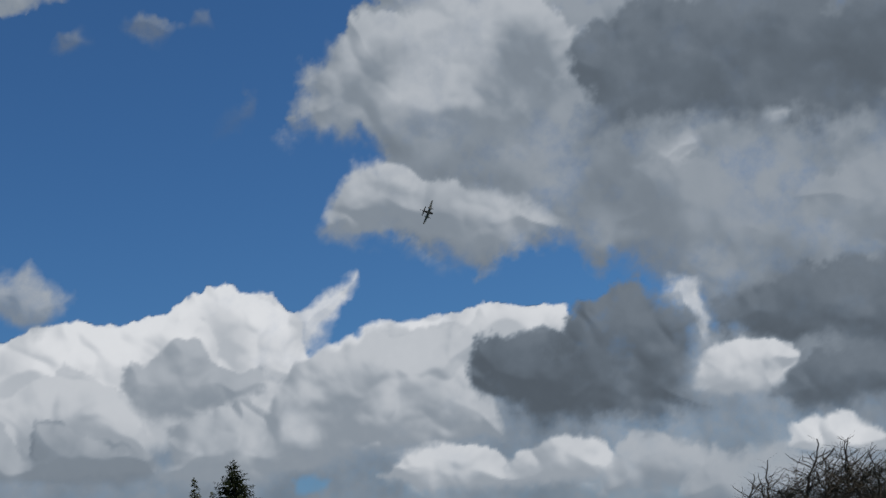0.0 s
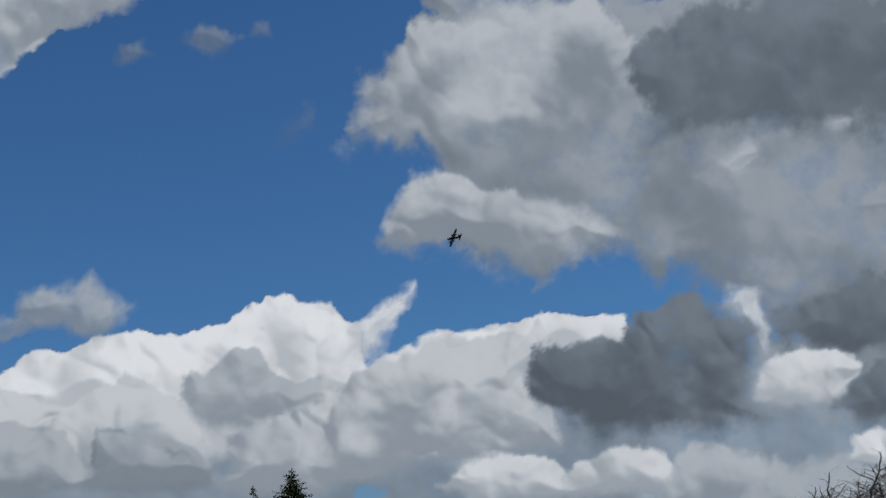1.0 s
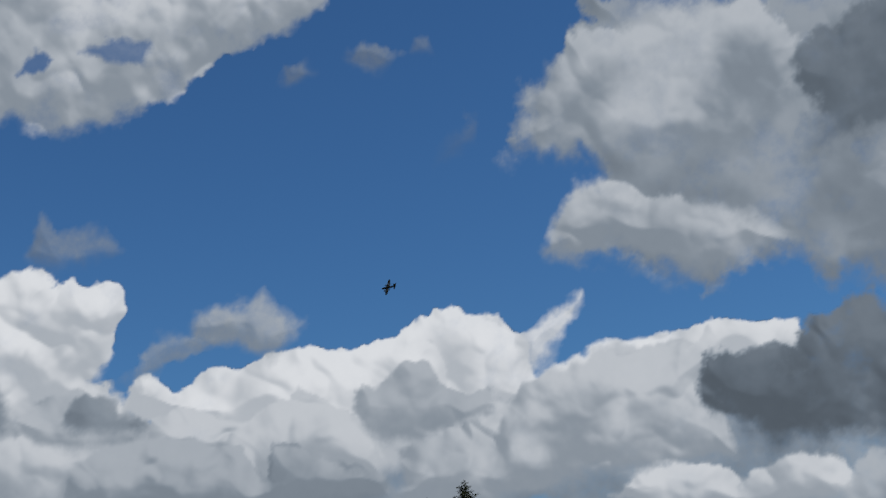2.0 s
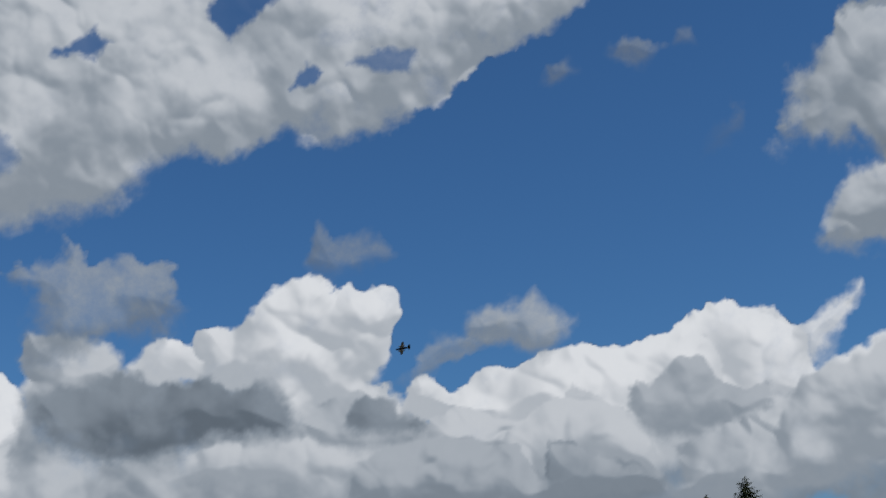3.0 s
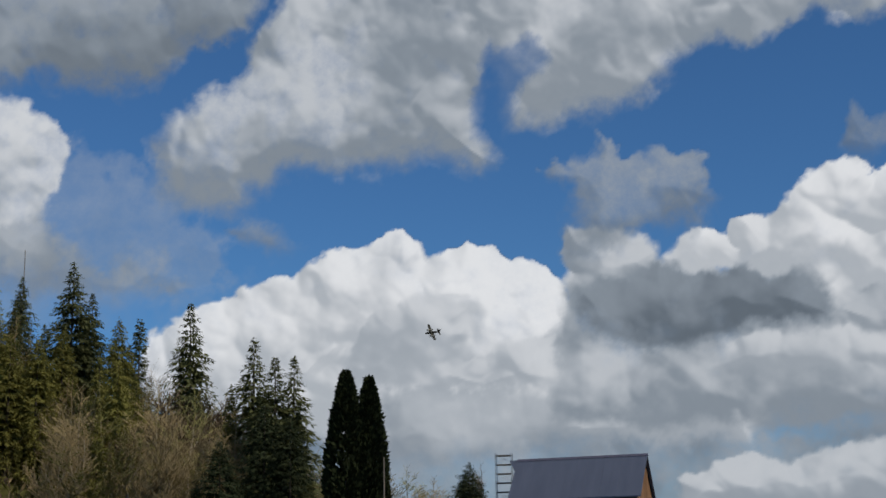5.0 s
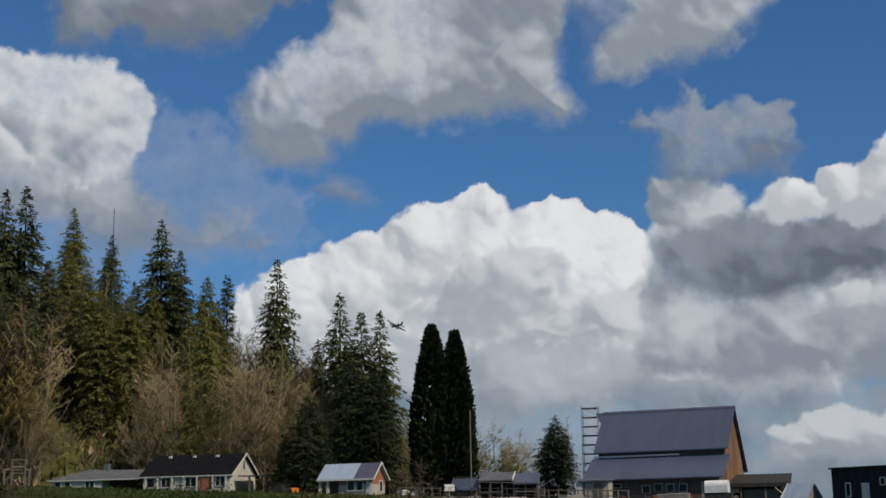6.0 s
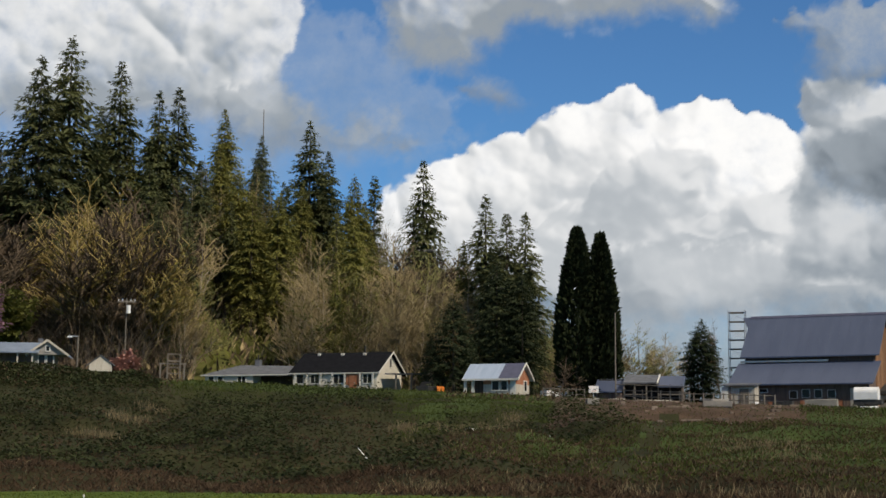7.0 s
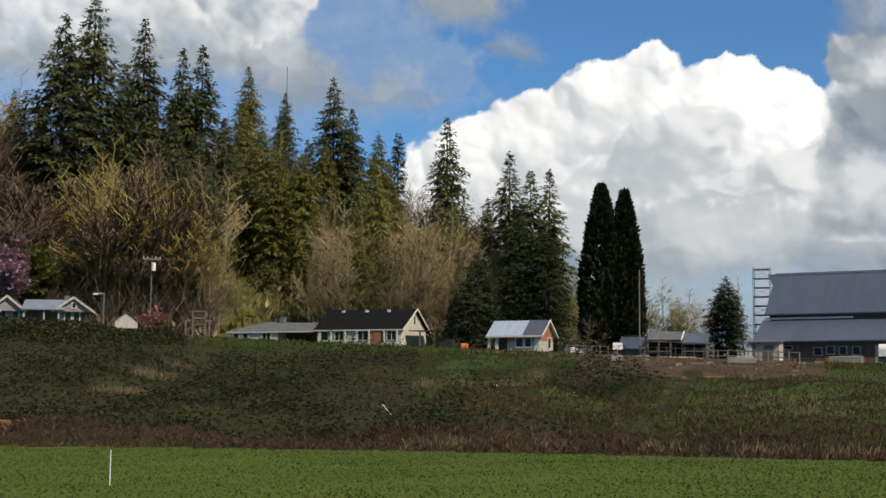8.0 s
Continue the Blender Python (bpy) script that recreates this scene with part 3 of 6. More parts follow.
# wisps in the blue
cloud([(14.17, 16.17), (15.05, 16.40), (16.15, 16.65), (16.34, 17.26), (16.95, 17.23), (17.15, 16.63), (18.47, 16.84), (19.58, 16.49), (20.42, 16.32), (20.93, 14.99), (20.31, 13.90), (18.31, 13.79), (16.92, 12.70), (14.90, 12.67), (15.00, 15.08)], 0.64, 0.52, 0.36, 0.3, 0.8, 0.78)
cloud([(25.99, 16.37), (26.47, 17.95), (27.20, 17.13), (28.56, 17.41), (29.45, 16.46), (28.69, 16.15), (27.29, 15.91), (26.81, 15.59)], 0.58, 0.48, 0.22, 0.5, 0.8, 0.65)
cloud([(31.93, 13.07), (32.33, 14.14), (33.29, 14.38), (34.63, 14.34), (35.00, 14.69), (35.52, 13.94), (36.36, 13.42), (35.81, 12.61), (35.03, 11.97), (34.16, 12.05), (33.77, 12.54), (32.69, 12.79)], 0.70, 0.58, 0.16, 0.5, 0.9, 0.85)
cloud([(29.20, 11.20), (29.77, 12.70), (30.94, 13.22), (32.29, 13.26), (33.46, 12.72), (31.97, 12.26), (30.38, 11.95), (29.63, 11.06)], 0.64, 0.56, 0.3, 0.6, 0.7, 0.65)
cloud([(38.99, 23.71), (39.75, 24.34), (40.87, 23.72), (41.50, 23.54), (40.64, 22.92), (39.47, 23.29)], 0.60, 0.50, 0.25, 0.4, 0.8, 0.6)
cloud([(36.18, 22.55), (36.50, 23.39), (37.26, 23.52), (37.75, 22.88)], 0.58, 0.50, 0.3, 0.4, 0.8, 0.5)
cloud([(41.66, 23.49), (41.93, 24.12), (42.40, 24.10), (42.52, 23.46)], 0.56, 0.50, 0.3, 0.4, 0.8, 0.45)
cloud([(42.31, 19.28), (43.07, 20.43), (44.16, 21.13), (44.37, 20.84), (43.59, 19.65)], 0.52, 0.46, 0.4, 0.5, 0.8, 0.3)


def cloud_shell():
    d = 3500.0
    a, e = np.radians(GX), np.radians(GY)
    pts = np.stack([d * np.sin(a) * np.cos(e), d * np.cos(a) * np.cos(e), d * np.sin(e) + EYE], -1).reshape(-1, 3)
    h, w = GX.shape
    n = np.arange(h * w).reshape(h, w)
    quads = np.stack([n[:-1, :-1], n[:-1, 1:], n[1:, 1:], n[1:, :-1]], -1).reshape(-1, 4)
    me = bpy.data.meshes.new("clouds")
    me.vertices.add(len(pts))
    me.vertices.foreach_set("co", pts.ravel())
    me.loops.add(quads.size)
    me.loops.foreach_set("vertex_index", quads.ravel())
    me.polygons.add(len(quads))
    me.polygons.foreach_set("loop_start", np.arange(0, quads.size, 4))
    me.update(calc_edges=True)
    for name, v in (("tone", TONE / np.maximum(COVER, 1e-3)), ("cover", COVER)):
        at = me.attributes.new(name, "FLOAT", "POINT")
        at.data.foreach_set("value", v.ravel().astype(np.float32))
    m = bpy.data.materials.new("cloud_vapour")
    m.use_nodes = True
    nt = m.node_tree
    nt.nodes.remove(nt.nodes["Principled BSDF"])
    tone, cover = nt.nodes.new("ShaderNodeAttribute"), nt.nodes.new("ShaderNodeAttribute")
    tone.attribute_name, cover.attribute_name = "tone", "cover"
    ramp = nt.nodes.new("ShaderNodeValToRGB")
    stops = ((0.30, 0.81, 1.0, 1.23), (0.42, 0.81, 1.0, 1.23), (0.55, 0.855, 1.0, 1.175), (0.68, 0.915, 1.0, 1.105), (0.82, 0.965, 1.0, 1.05), (1.0, 0.995, 1.0, 1.01))
    ramp.color_ramp.elements[0].position, ramp.color_ramp.elements[1].position = stops[0][0], stops[-1][0]
    for grey in [v[0] for v in stops[1:-1]]:
        ramp.color_ramp.elements.new(grey)
    for e, (grey, red, green, blue) in zip(ramp.color_ramp.elements, stops):
        light = ((grey + 0.055) / 1.055) ** 2.4
        e.color = (light * red, light * green, light * blue, 1)
    # the shell glows with its painted light and shade; the sun lamp plays no part
    glow, clear, mix = nt.nodes.new("ShaderNodeEmission"), nt.nodes.new("ShaderNodeBsdfTransparent"), nt.nodes.new("ShaderNodeMixShader")
    # fine fraying of the rims and a faint grain
    geo, fine, away, rim, torn, shade = (nt.nodes.new(n) for n in ("ShaderNodeNewGeometry", "ShaderNodeTexNoise", "ShaderNodeMath", "ShaderNodeMath", "ShaderNodeMath", "ShaderNodeMath"))
    fine.inputs["Scale"].default_value, fine.inputs["Detail"].default_value, fine.inputs["Roughness"].default_value = 0.022, 7, 0.68
    nt.links.new(geo.outputs["Position"], fine.inputs["Vector"])
    away.operation, rim.operation, torn.operation, shade.operation = "SUBTRACT", "MULTIPLY", "MULTIPLY", "MULTIPLY_ADD"
    away.inputs[0].default_value = 1.0
    nt.links.new(cover.outputs["Fac"], away.inputs[1])
    nt.links.new(cover.outputs["Fac"], rim.inputs[0])
    nt.links.new(away.outputs[0], rim.inputs[1])
    centred = nt.nodes.new("ShaderNodeMath")
    centred.operation = "SUBTRACT"
    nt.links.new(fine.outputs[0], centred.inputs[0])
    centred.inputs[1].default_value = 0.5
    thick = nt.nodes.new("ShaderNodeMath")
    thick.operation = "MULTIPLY"
    nt.links.new(rim.outputs[0], thick.inputs[0])
    nt.links.new(cover.outputs["Fac"], thick.inputs[1])
    nt.links.new(thick.outputs[0], torn.inputs[0])
    nt.links.new(centred.outputs[0], torn.inputs[1])
    frayed = nt.nodes.new("ShaderNodeMath")
    frayed.operation, frayed.use_clamp = "MULTIPLY_ADD", True
    nt.links.new(torn.outputs[0], frayed.inputs[0])
    frayed.inputs[1].default_value = 6.0
    nt.links.new(cover.outputs["Fac"], frayed.inputs[2])
    nt.links.new(centred.outputs[0], shade.inputs[0])
    shade.inputs[1].default_value = 0.03
    nt.links.new(tone.outputs["Fac"], shade.inputs[2])
    nt.links.new(shade.outputs[0], ramp.inputs[0])
    nt.links.new(ramp.outputs[0], glow.inputs["Color"])
    nt.links.new(frayed.outputs[0], mix.inputs[0])
    nt.links.new(clear.outputs[0], mix.inputs[1])
    nt.links.new(glow.outputs[0], mix.inputs[2])
    nt.links.new(mix.outputs[0], nt.nodes["Material Output"].inputs["Surface"])
    me.materials.append(m)
    return tagged(new("backdrop", me), "broken cumulus clouds, white above and grey below", "clouds", kind="structure")


cloud_shell()


# ---- the ground: field, bank, terrace with the farm, wooded hill ----
def smooth(a, b, v):
    t = min(1.0, max(0.0, (v - a) / (b - a)))
    return t * t * (3 - 2 * t)


def field_edge(az):
    return 48.5 - 0.25 * max(-30, min(40, az))


def crest_angle(az):
    return 2.15 - 0.035 * max(-25, min(25, az))


CREST = 104.0


def hill_height(az):
    if az < -60 or az > 13:
        return 34.0 * smooth(-100, -60, az) if az < 0 else 0.0
    return 34.0 * (1 - smooth(-9.5, 12.5, az))


def height(x, y):
    d, az = math.hypot(x, y), math.degrees(math.atan2(x, y))
    front = 1 - smooth(85, 130, abs(az))
    e, top = field_edge(az), EYE + CREST * math.tan(radians(crest_angle(az)))
    if d <= e:
        return 0.03 * noise.noise((x * 0.15, y * 0.15, 0))
    if d <= CREST:
        t = (d - e) / (CREST - e)
        low = -math.degrees(math.atan(EYE / e))
        z = EYE + d * math.tan(radians(low + (crest_angle(az) - low) * (1 - (1 - t) ** 1.15)))
        z += (0.8 * noise.noise((x * 0.11, y * 0.11, 3)) + 0.45 * noise.noise((x * 0.3, y * 0.3, 6))) * smooth(0, 0.12, t) * (1 - smooth(0.75, 0.97, t))
        return z * front
    z = EYE + min(d, 230) * math.tan(radians(crest_angle(az) - 0.10))
    z += hill_height(az) * smooth(196, 285, d) + 0.1 * noise.noise((x * 0.1, y * 0.1, 9))
    return z * front


def on_track(az, d, half):
    """A trodden way from the yard down the bank."""
    return 56 < d < 94 and abs(az - (7.6 + 1.9 * (d - 56) / 36)) < half


def ground_z(az, d):
    return height(*polar(az, d))


def build_ground():
    angles = list(np.arange(-24, 26, 0.25)) + list(np.arange(26, 72, 0.5)) + list(np.arange(72, 336, 6.0))
    rings = [0.5, 4, 8, 13, 18, 23, 28, 32, 36, 39, 41]
    rings += list(np.arange(42, 108, 0.7)) + list(np.arange(108, 200, 2.5)) + list(np.arange(200, 300, 6)) + [320, 360, 420, 520, 700, 1000, 1600, 2600, 4300]
    verts, faces, index = [], [], []
    for d in rings:
        for a in angles:
            x, y = polar(a, d)
            verts.append((x, y, height(x, y)))
    n = len(angles)
    for i in range(len(rings) - 1):
        for j in range(n):
            k = (j + 1) % n
            faces.append((i * n + j, (i + 1) * n + j, (i + 1) * n + k, i * n + k))
            az, d = angles[j] if angles[j] < 180 else angles[j] - 360, rings[i]
            x, y = polar(az, d)
            e, s = field_edge(az), 1.2 * noise.noise((x * 0.5, y * 0.5, 5)) + 3.0 * noise.noise((x * 0.06, y * 0.06, 7))
            if on_track(az, d, 0.3 + 0.15 * s):
                m = 1
            elif d < e + 0.15 * s:
                m = 0
            elif d > 193 + 2 * s:
                m = 5 if -9.5 < az + 0.15 * s < -4.2 and d < 226 + 2 * s else 4
            elif az > 5.0 + s * 0.4 and d > 88 + s * 2.5 and az < 14 + 2 * s:
                m = 3
            elif d > CREST - 3 + s:
                m = 2
            elif s + 0.12 * az > 0.9 and az > -1 and d > 62:
                m = 2
            else:
                m = 1
            index.append(m)
    faces.append([j for j in range(n)])
    index.append(0)
    me = mesh("ground", verts, faces, [M_FIELD, M_BANK, M_MEADOW, M_YARD, M_FLOOR, M_LAWN], index, True)
    return tagged(new("ground", me), "mown field below a brambly bank, terrace and wooded hill", "ground", kind="structure")


build_ground()


# ---- trees ----
def blade(verts, faces, p, along, side, w):
    """A leaf-shaped clump of needles or leaves: four corners, bent at the middle."""
    k = len(verts)
    mid = p + along * 0.45
    drop = Vector((0, 0, -0.12 * along.length))
    verts += [tuple(p), tuple(mid + side * w), tuple(p + along + drop), tuple(mid - side * w)]
    faces.append((k, k + 1, k + 2, k + 3))


def fir_meshes(seed, tall, wide, levels, droop=0.25, open_=0.0, power=0.85, start=0.1, material_=None):
    """A trunk and a crown of whorled, drooping sprays for a fir of that height."""
    r = random.Random(seed)
    bm = tube((0, 0, -1.0), (0, 0, tall * 0.55), tall * 0.014, tall * 0.008, 7)
    tube((0, 0, tall * 0.55), (0, 0, tall * 0.985), tall * 0.008, 0.02, 5, bm)
    trunk = bpy.data.meshes.new("trunk")
    bm.to_mesh(trunk)
    bm.free()
    trunk.materials.append(M_BARK)
    verts, faces = [], []
    count = levels * 8
    turn = r.random() * 6.283
    for i in range(count):
        u = start + (1 - start) * (i / count) ** 0.92
        turn += 2.4 + r.uniform(-0.5, 0.5)
        if r.random() < open_:
            continue
        lobe = 0.82 + 0.3 * noise.noise((math.cos(turn) * 1.3, math.sin(turn) * 1.3, u * 9 + seed * 3.1))
        full = min(wide * (1 - u) ** power, 0.62 * wide) * lobe + 0.1
        z, a = tall * u + r.gauss(0, 0.012) * tall, turn
        long_ = full * r.choice((0.7, 0.9, 1.0, 1.12))
        out = Vector((math.cos(a), math.sin(a), 0))
        side = Vector((-math.sin(a), math.cos(a), 0))
        rise, k = 0.45 * u + r.uniform(-0.1, 0.1), min(1.0, 0.3 + 2.2 * full / wide)
        steps = max(2, int(long_ / (tall * 0.021)))
        for s in range(steps):
            q = (s + 0.6) / steps
            if q < 0.25 and steps > 5:
                continue
            p = out * (long_ * q) + Vector((0, 0, z + long_ * (rise * q - droop * q * q * 1.6)))
            size = tall * 0.027 * (1.25 - 0.55 * q) * r.uniform(0.7, 1.3) * k
            for sgn in (-1, 1, r.choice((-0.4, 0.4))):
                way = (out * r.uniform(0.4, 1.0) + side * sgn * r.uniform(0.4, 1.1) + Vector((0, 0, r.uniform(-0.9, 0.25)))).normalized()
                across = way.cross(Vector((r.uniform(-0.8, 0.8), r.uniform(-0.8, 0.8), 1))).normalized()
                blade(verts, faces, p, way * size * 1.6, across, size * 0.24)
        tip = out * long_ + Vector((0, 0, z + long_ * (rise - droop * 1.6)))
        blade(verts, faces, tip, (out + Vector((0, 0, r.uniform(-0.4, 0.2)))) * tall * 0.024 * k, side, tall * 0.006)
    for k in range(5):
        a = r.random() * 6.283
        blade(verts, faces, Vector((0, 0, tall * (0.955 + 0.008 * k))), Vector((math.cos(a) * 0.35, math.sin(a) * 0.35, 1)) * tall * 0.022, Vector((-math.sin(a), math.cos(a), 0)), tall * 0.004)
    crown = mesh("crown", verts, faces, material_ or M_FIR)
    return trunk, crown


def bare_meshes(seed, tall, wide, bark, twig, bud=None, depth=6, upright=0.5, thick=1.0, buds=1, first=0.26, size=0.16, fine=0.022):
    """Trunk and limbs that fork to the twigs; the finest are slivers; buds or blossom if any."""
    r = random.Random(seed)
    limbs = bmesh.new()
    tv, tf, bv, bf = [], [], [], []

    def grow(p, way, long_, rad, level):
        end = p + way * long_
        bend = Vector((r.uniform(-1, 1), r.uniform(-1, 1), r.uniform(-0.3, 0.6))) * 0.12 * long_
        mid = (p + end) / 2 + bend * 0.5
        if level >= depth - 2:
            for a, b, w0, w1 in ((p, mid, rad, rad * 0.8), (mid, end, rad * 0.8, rad * 0.5)):
                w0, w1 = max(w0, fine), max(w1, fine * 0.7)
                for axis in ((1, 0, 0.2), (0, 1, -0.2))[: 1 if level == depth else 2]:
                    s = (b - a).cross(Vector(axis)).normalized()
                    k = len(tv)
                    tv.extend((tuple(a + s * w0), tuple(a - s * w0), tuple(b - s * w1), tuple(b + s * w1)))
                    tf.append((k, k + 1, k + 2, k + 3))
        else:
            n = 6 if level == 0 else 4
            tube(p, mid, rad, rad * 0.85, n, limbs)
            tube(mid, end, rad * 0.85, rad * 0.65, n, limbs)
        if level >= depth:
            if bud:
                for _ in range(buds):
                    q = p.lerp(end, r.random()) + Vector((r.gauss(0, 0.12), r.gauss(0, 0.12), r.gauss(0, 0.12)))
                    w = Vector((r.uniform(-1, 1), r.uniform(-1, 1), r.uniform(-1, 1))).normalized()
                    blade(bv, bf, q, w * size * r.uniform(0.8, 1.6), w.cross(Vector((0.3, 0.5, 0.8))).normalized(), size * 0.5)
            return
        n = r.randint(3, 4) if level < 5 else r.randint(2, 3)
        for j in range(n):
            if j == 0 and level < depth - 1:
                ahead = (way + Vector((r.uniform(-1, 1), r.uniform(-1, 1), r.uniform(0, 0.8))) * 0.16).normalized()
                grow(end, ahead, long_ * r.uniform(0.78, 0.92), rad * 0.76, level + 1)
                continue
            a = 6.283 * (j + r.random() * 0.7) / n
            spread = Vector((math.cos(a) * wide, math.sin(a) * wide, 0))
            new_way = (way * r.uniform(0.4, 0.8) + spread * r.uniform(0.5, 0.95) + Vector((0, 0, upright * r.uniform(0.2, 0.7)))).normalized()
            grow(p.lerp(end, r.uniform(0.35, 1.0)), new_way, long_ * r.uniform(0.55, 0.85), rad * 0.5, level + 1)

    grow(Vector((0, 0, -0.5)), Vector((r.uniform(-0.08, 0.08), r.uniform(-0.08, 0.08), 1)), tall * first, tall * 0.014 * thick, 0)
    top = max((v[2] for v in tv), default=tall)
    k = tall / top
    wood = bpy.data.meshes.new("limbs")
    limbs.to_mesh(wood)
    limbs.free()
    wood.materials.append(bark)
    twigs = mesh("twigs", tv, tf, twig)
    leaf = mesh("buds", bv, bf, bud) if bud else None
    for me in (wood, twigs, leaf):
        if me:
            me.transform(Matrix.Diagonal((k, k, k, 1)))
    return wood, twigs, leaf


def column_meshes(seed, tall, wide, flakes):
    """A clipped-looking columnar evergreen of upright flakes."""
    r = random.Random(seed)
    bm = tube((0, 0, -0.6), (0, 0, tall * 0.8), 0.28, 0.08, 7)
    trunk = bpy.data.meshes.new("trunk")
    bm.to_mesh(trunk)
    bm.free()
    trunk.materials.append(M_BARK)
    verts, faces = [], []
    for _ in range(flakes):
        u = r.random() ** 0.85
        a = r.random() * 6.283
        shape = (min(1, u / 0.12) ** 0.5) * (1 - max(0, (u - 0.25) / 0.75) ** 1.9) ** 0.9
        lump = 1 + 0.16 * noise.noise((math.cos(a) * 1.6, math.sin(a) * 1.6, u * tall * 0.35 + seed))
        rad = wide * shape * lump * r.uniform(0.72, 1.06)
        p = Vector((math.cos(a) * rad, math.sin(a) * rad, 0.2 + u * tall * 0.965))
        way = Vector((math.cos(a) * 0.45 + r.uniform(-0.3, 0.3), math.sin(a) * 0.45 + r.uniform(-0.3, 0.3), r.uniform(0.3, 1.1))).normalized()
        side = way.cross(Vector((r.uniform(-1, 1), r.uniform(-1, 1), 0.2))).normalized()
        blade(verts, faces, p, way * r.uniform(0.5, 1.0), side, r.uniform(0.12, 0.24))
    return trunk, mesh("crown", verts, faces, M_COLUMN)


def plant(name, label, meshes, names, az, d, scale=(1, 1, 1), turn=0, group="", lean=0):
    x, y = polar(az, d)
    ob = new(name)
    ob.matrix_basis = pose(x, y, ground_z(az, d), lean, 0, turn) @ Matrix.Diagonal((*scale, 1))
    tagged(ob, label, "tree", group)
    for n, me in zip(names, meshes):
        if me:
            tagged(piece(n, me, ob), kind="stuff" if n in ("twig", "bud", "crown") else "")
    return ob


FIRS = [fir_meshes(1, 34, 12.0, 48, 0.25, 0.06), fir_meshes(2, 34, 11.0, 44, 0.3, 0.15), fir_meshes(3, 34, 13.0, 48, 0.22, 0.08), fir_meshes(4, 34, 10.0, 42, 0.35, 0.22)]
THIN = fir_meshes(8, 34, 4.6, 36, 0.2, 0.5, 0.5, 0.35)
CEDARS = [fir_meshes(5, 26, 9.0, 50, 0.3, 0.05, 0.7, 0.06, M_CEDAR), fir_meshes(6, 26, 8.0, 46, 0.25, 0.1, 0.8, 0.06, M_CEDAR)]
BROAD = fir_meshes(7, 12, 6.0, 44, 0.15, 0.0, 0.7, 0.03, M_DARKFIR)
BARE = [bare_meshes(21, 17, 0.85, M_PALE, M_TWIG, None, 6, 0.35, 0.75, 1, 0.2, 0.16, 0.03), bare_meshes(22, 17, 0.85, M_PALE, M_TWIG, None, 6, 0.3, 0.7, 1, 0.24, 0.16, 0.03),
        bare_meshes(23, 17, 0.85, M_PALE, M_OLIVETWIG, M_OLIVE, 6, 0.25, 0.7, 1, 0.2, 0.17, 0.03), bare_meshes(24, 17, 0.85, M_PALE, M_TWIG, M_BUD, 6, 0.3, 0.7, 1, 0.22, 0.13, 0.03)]
GREY = [bare_meshes(31, 15, 0.7, M_BARK, M_GREYTWIG, None, 6, 0.45, 0.6, 1, 0.2, 0.16, 0.03), bare_meshes(32, 15, 0.6, M_BARK, M_GREYTWIG, None, 6, 0.5, 0.6, 1, 0.2, 0.16, 0.03)]
TRACERY = [bare_meshes(51, 15, 0.95, M_BARK, M_BARK, None, 6, 0.45, 0.8, 1, 0.2, 0.16, 0.012), bare_meshes(52, 15, 0.85, M_BARK, M_BARK, None, 6, 0.5, 0.8, 1, 0.2, 0.16, 0.012)]
FIR_PARTS, BARE_PARTS = ("trunk", "crown"), ("limb", "twig", "bud")
spin = random.Random(5)


def fir(kind, az, top, d, wide=1.0, label="tall dark green fir on the wooded hill", group="firs on the hill"):
    """A fir at a bearing and distance whose tip stands at that angle above the level."""
    tall = EYE + d * math.tan(radians(top)) - ground_z(az, d)
    k = tall / (12 if kind is BROAD else 26 if kind in CEDARS else 34)
    return plant("fir_tree", label, kind, FIR_PARTS, az, d, (k * wide, k * wide, k), spin.uniform(0, 360), group)


def bare(kind, az, top, d, wide=1.0, name="bare_tree", label="leafless tan deciduous tree on the hillside", group="bare trees on the hill", full=17):
    tall = EYE + d * math.tan(radians(top)) - ground_z(az, d)
    k = tall / full
    return plant(name, label, kind, BARE_PARTS, az, d, (k * wide, k * wide, k), spin.uniform(0, 360), group)


# firs that stand against the sky
fir(FIRS[0], -13.7, 15.3, 236)
fir(FIRS[2], -14.8, 14.5, 232)
fir(FIRS[0], -16.6, 11.6, 262)
fir(FIRS[1], -11.8, 14.5, 240)
fir(FIRS[3], -10.3, 13.5, 238)
fir(FIRS[3], -9.55, 13.65, 240, 1.1)
fir(CEDARS[1], -7.75, 12.9, 262)
fir(FIRS[2], -6.3, 11.95, 262, 0.85)
fir(FIRS[0], -4.4, 12.55, 245)
fir(FIRS[1], -3.65, 11.4, 246)
fir(CEDARS[0], -2.62, 10.4, 228, 0.8)
fir(THIN, -1.84, 10.45, 250)
fir(FIRS[1], 0.1, 11.1, 240)
fir(FIRS[3], 2.56, 9.8, 205, 1.1)
fir(FIRS[1], 3.4, 9.05, 198, 1.2)
fir(FIRS[3], 4.12, 9.1, 200, 1.1)
fir(FIRS[2], -5.4, 10.2, 240, 0.9)
fir(CEDARS[0], -5.6, 9.6, 225)
fir(CEDARS[1], -6.6, 9.8, 224)
fir(CEDARS[0], -7.2, 10.6, 236)
fir(FIRS[1], -8.6, 10.9, 232)
fir(FIRS[0], -10.6, 10.8, 222)
fir(FIRS[2], -12.6, 11.5, 236)
fir(FIRS[3], -9.9, 8.2, 208)
fir(FIRS[2], -15.6, 10.9, 244)
fir(FIRS[1], -18.9, 11.9, 262)
for az, top in ((-16.2, 11.6), (-17.0, 12.2), (-17.9, 12.4), (-19.0, 12.1), (-20.2, 12.3), (-21.5, 12.2), (-22.8, 12.0)):
    bare(BARE[int(az) % 2], az, top, 244, 1.3)
dark = "dark broad evergreen beside the farmhouse"
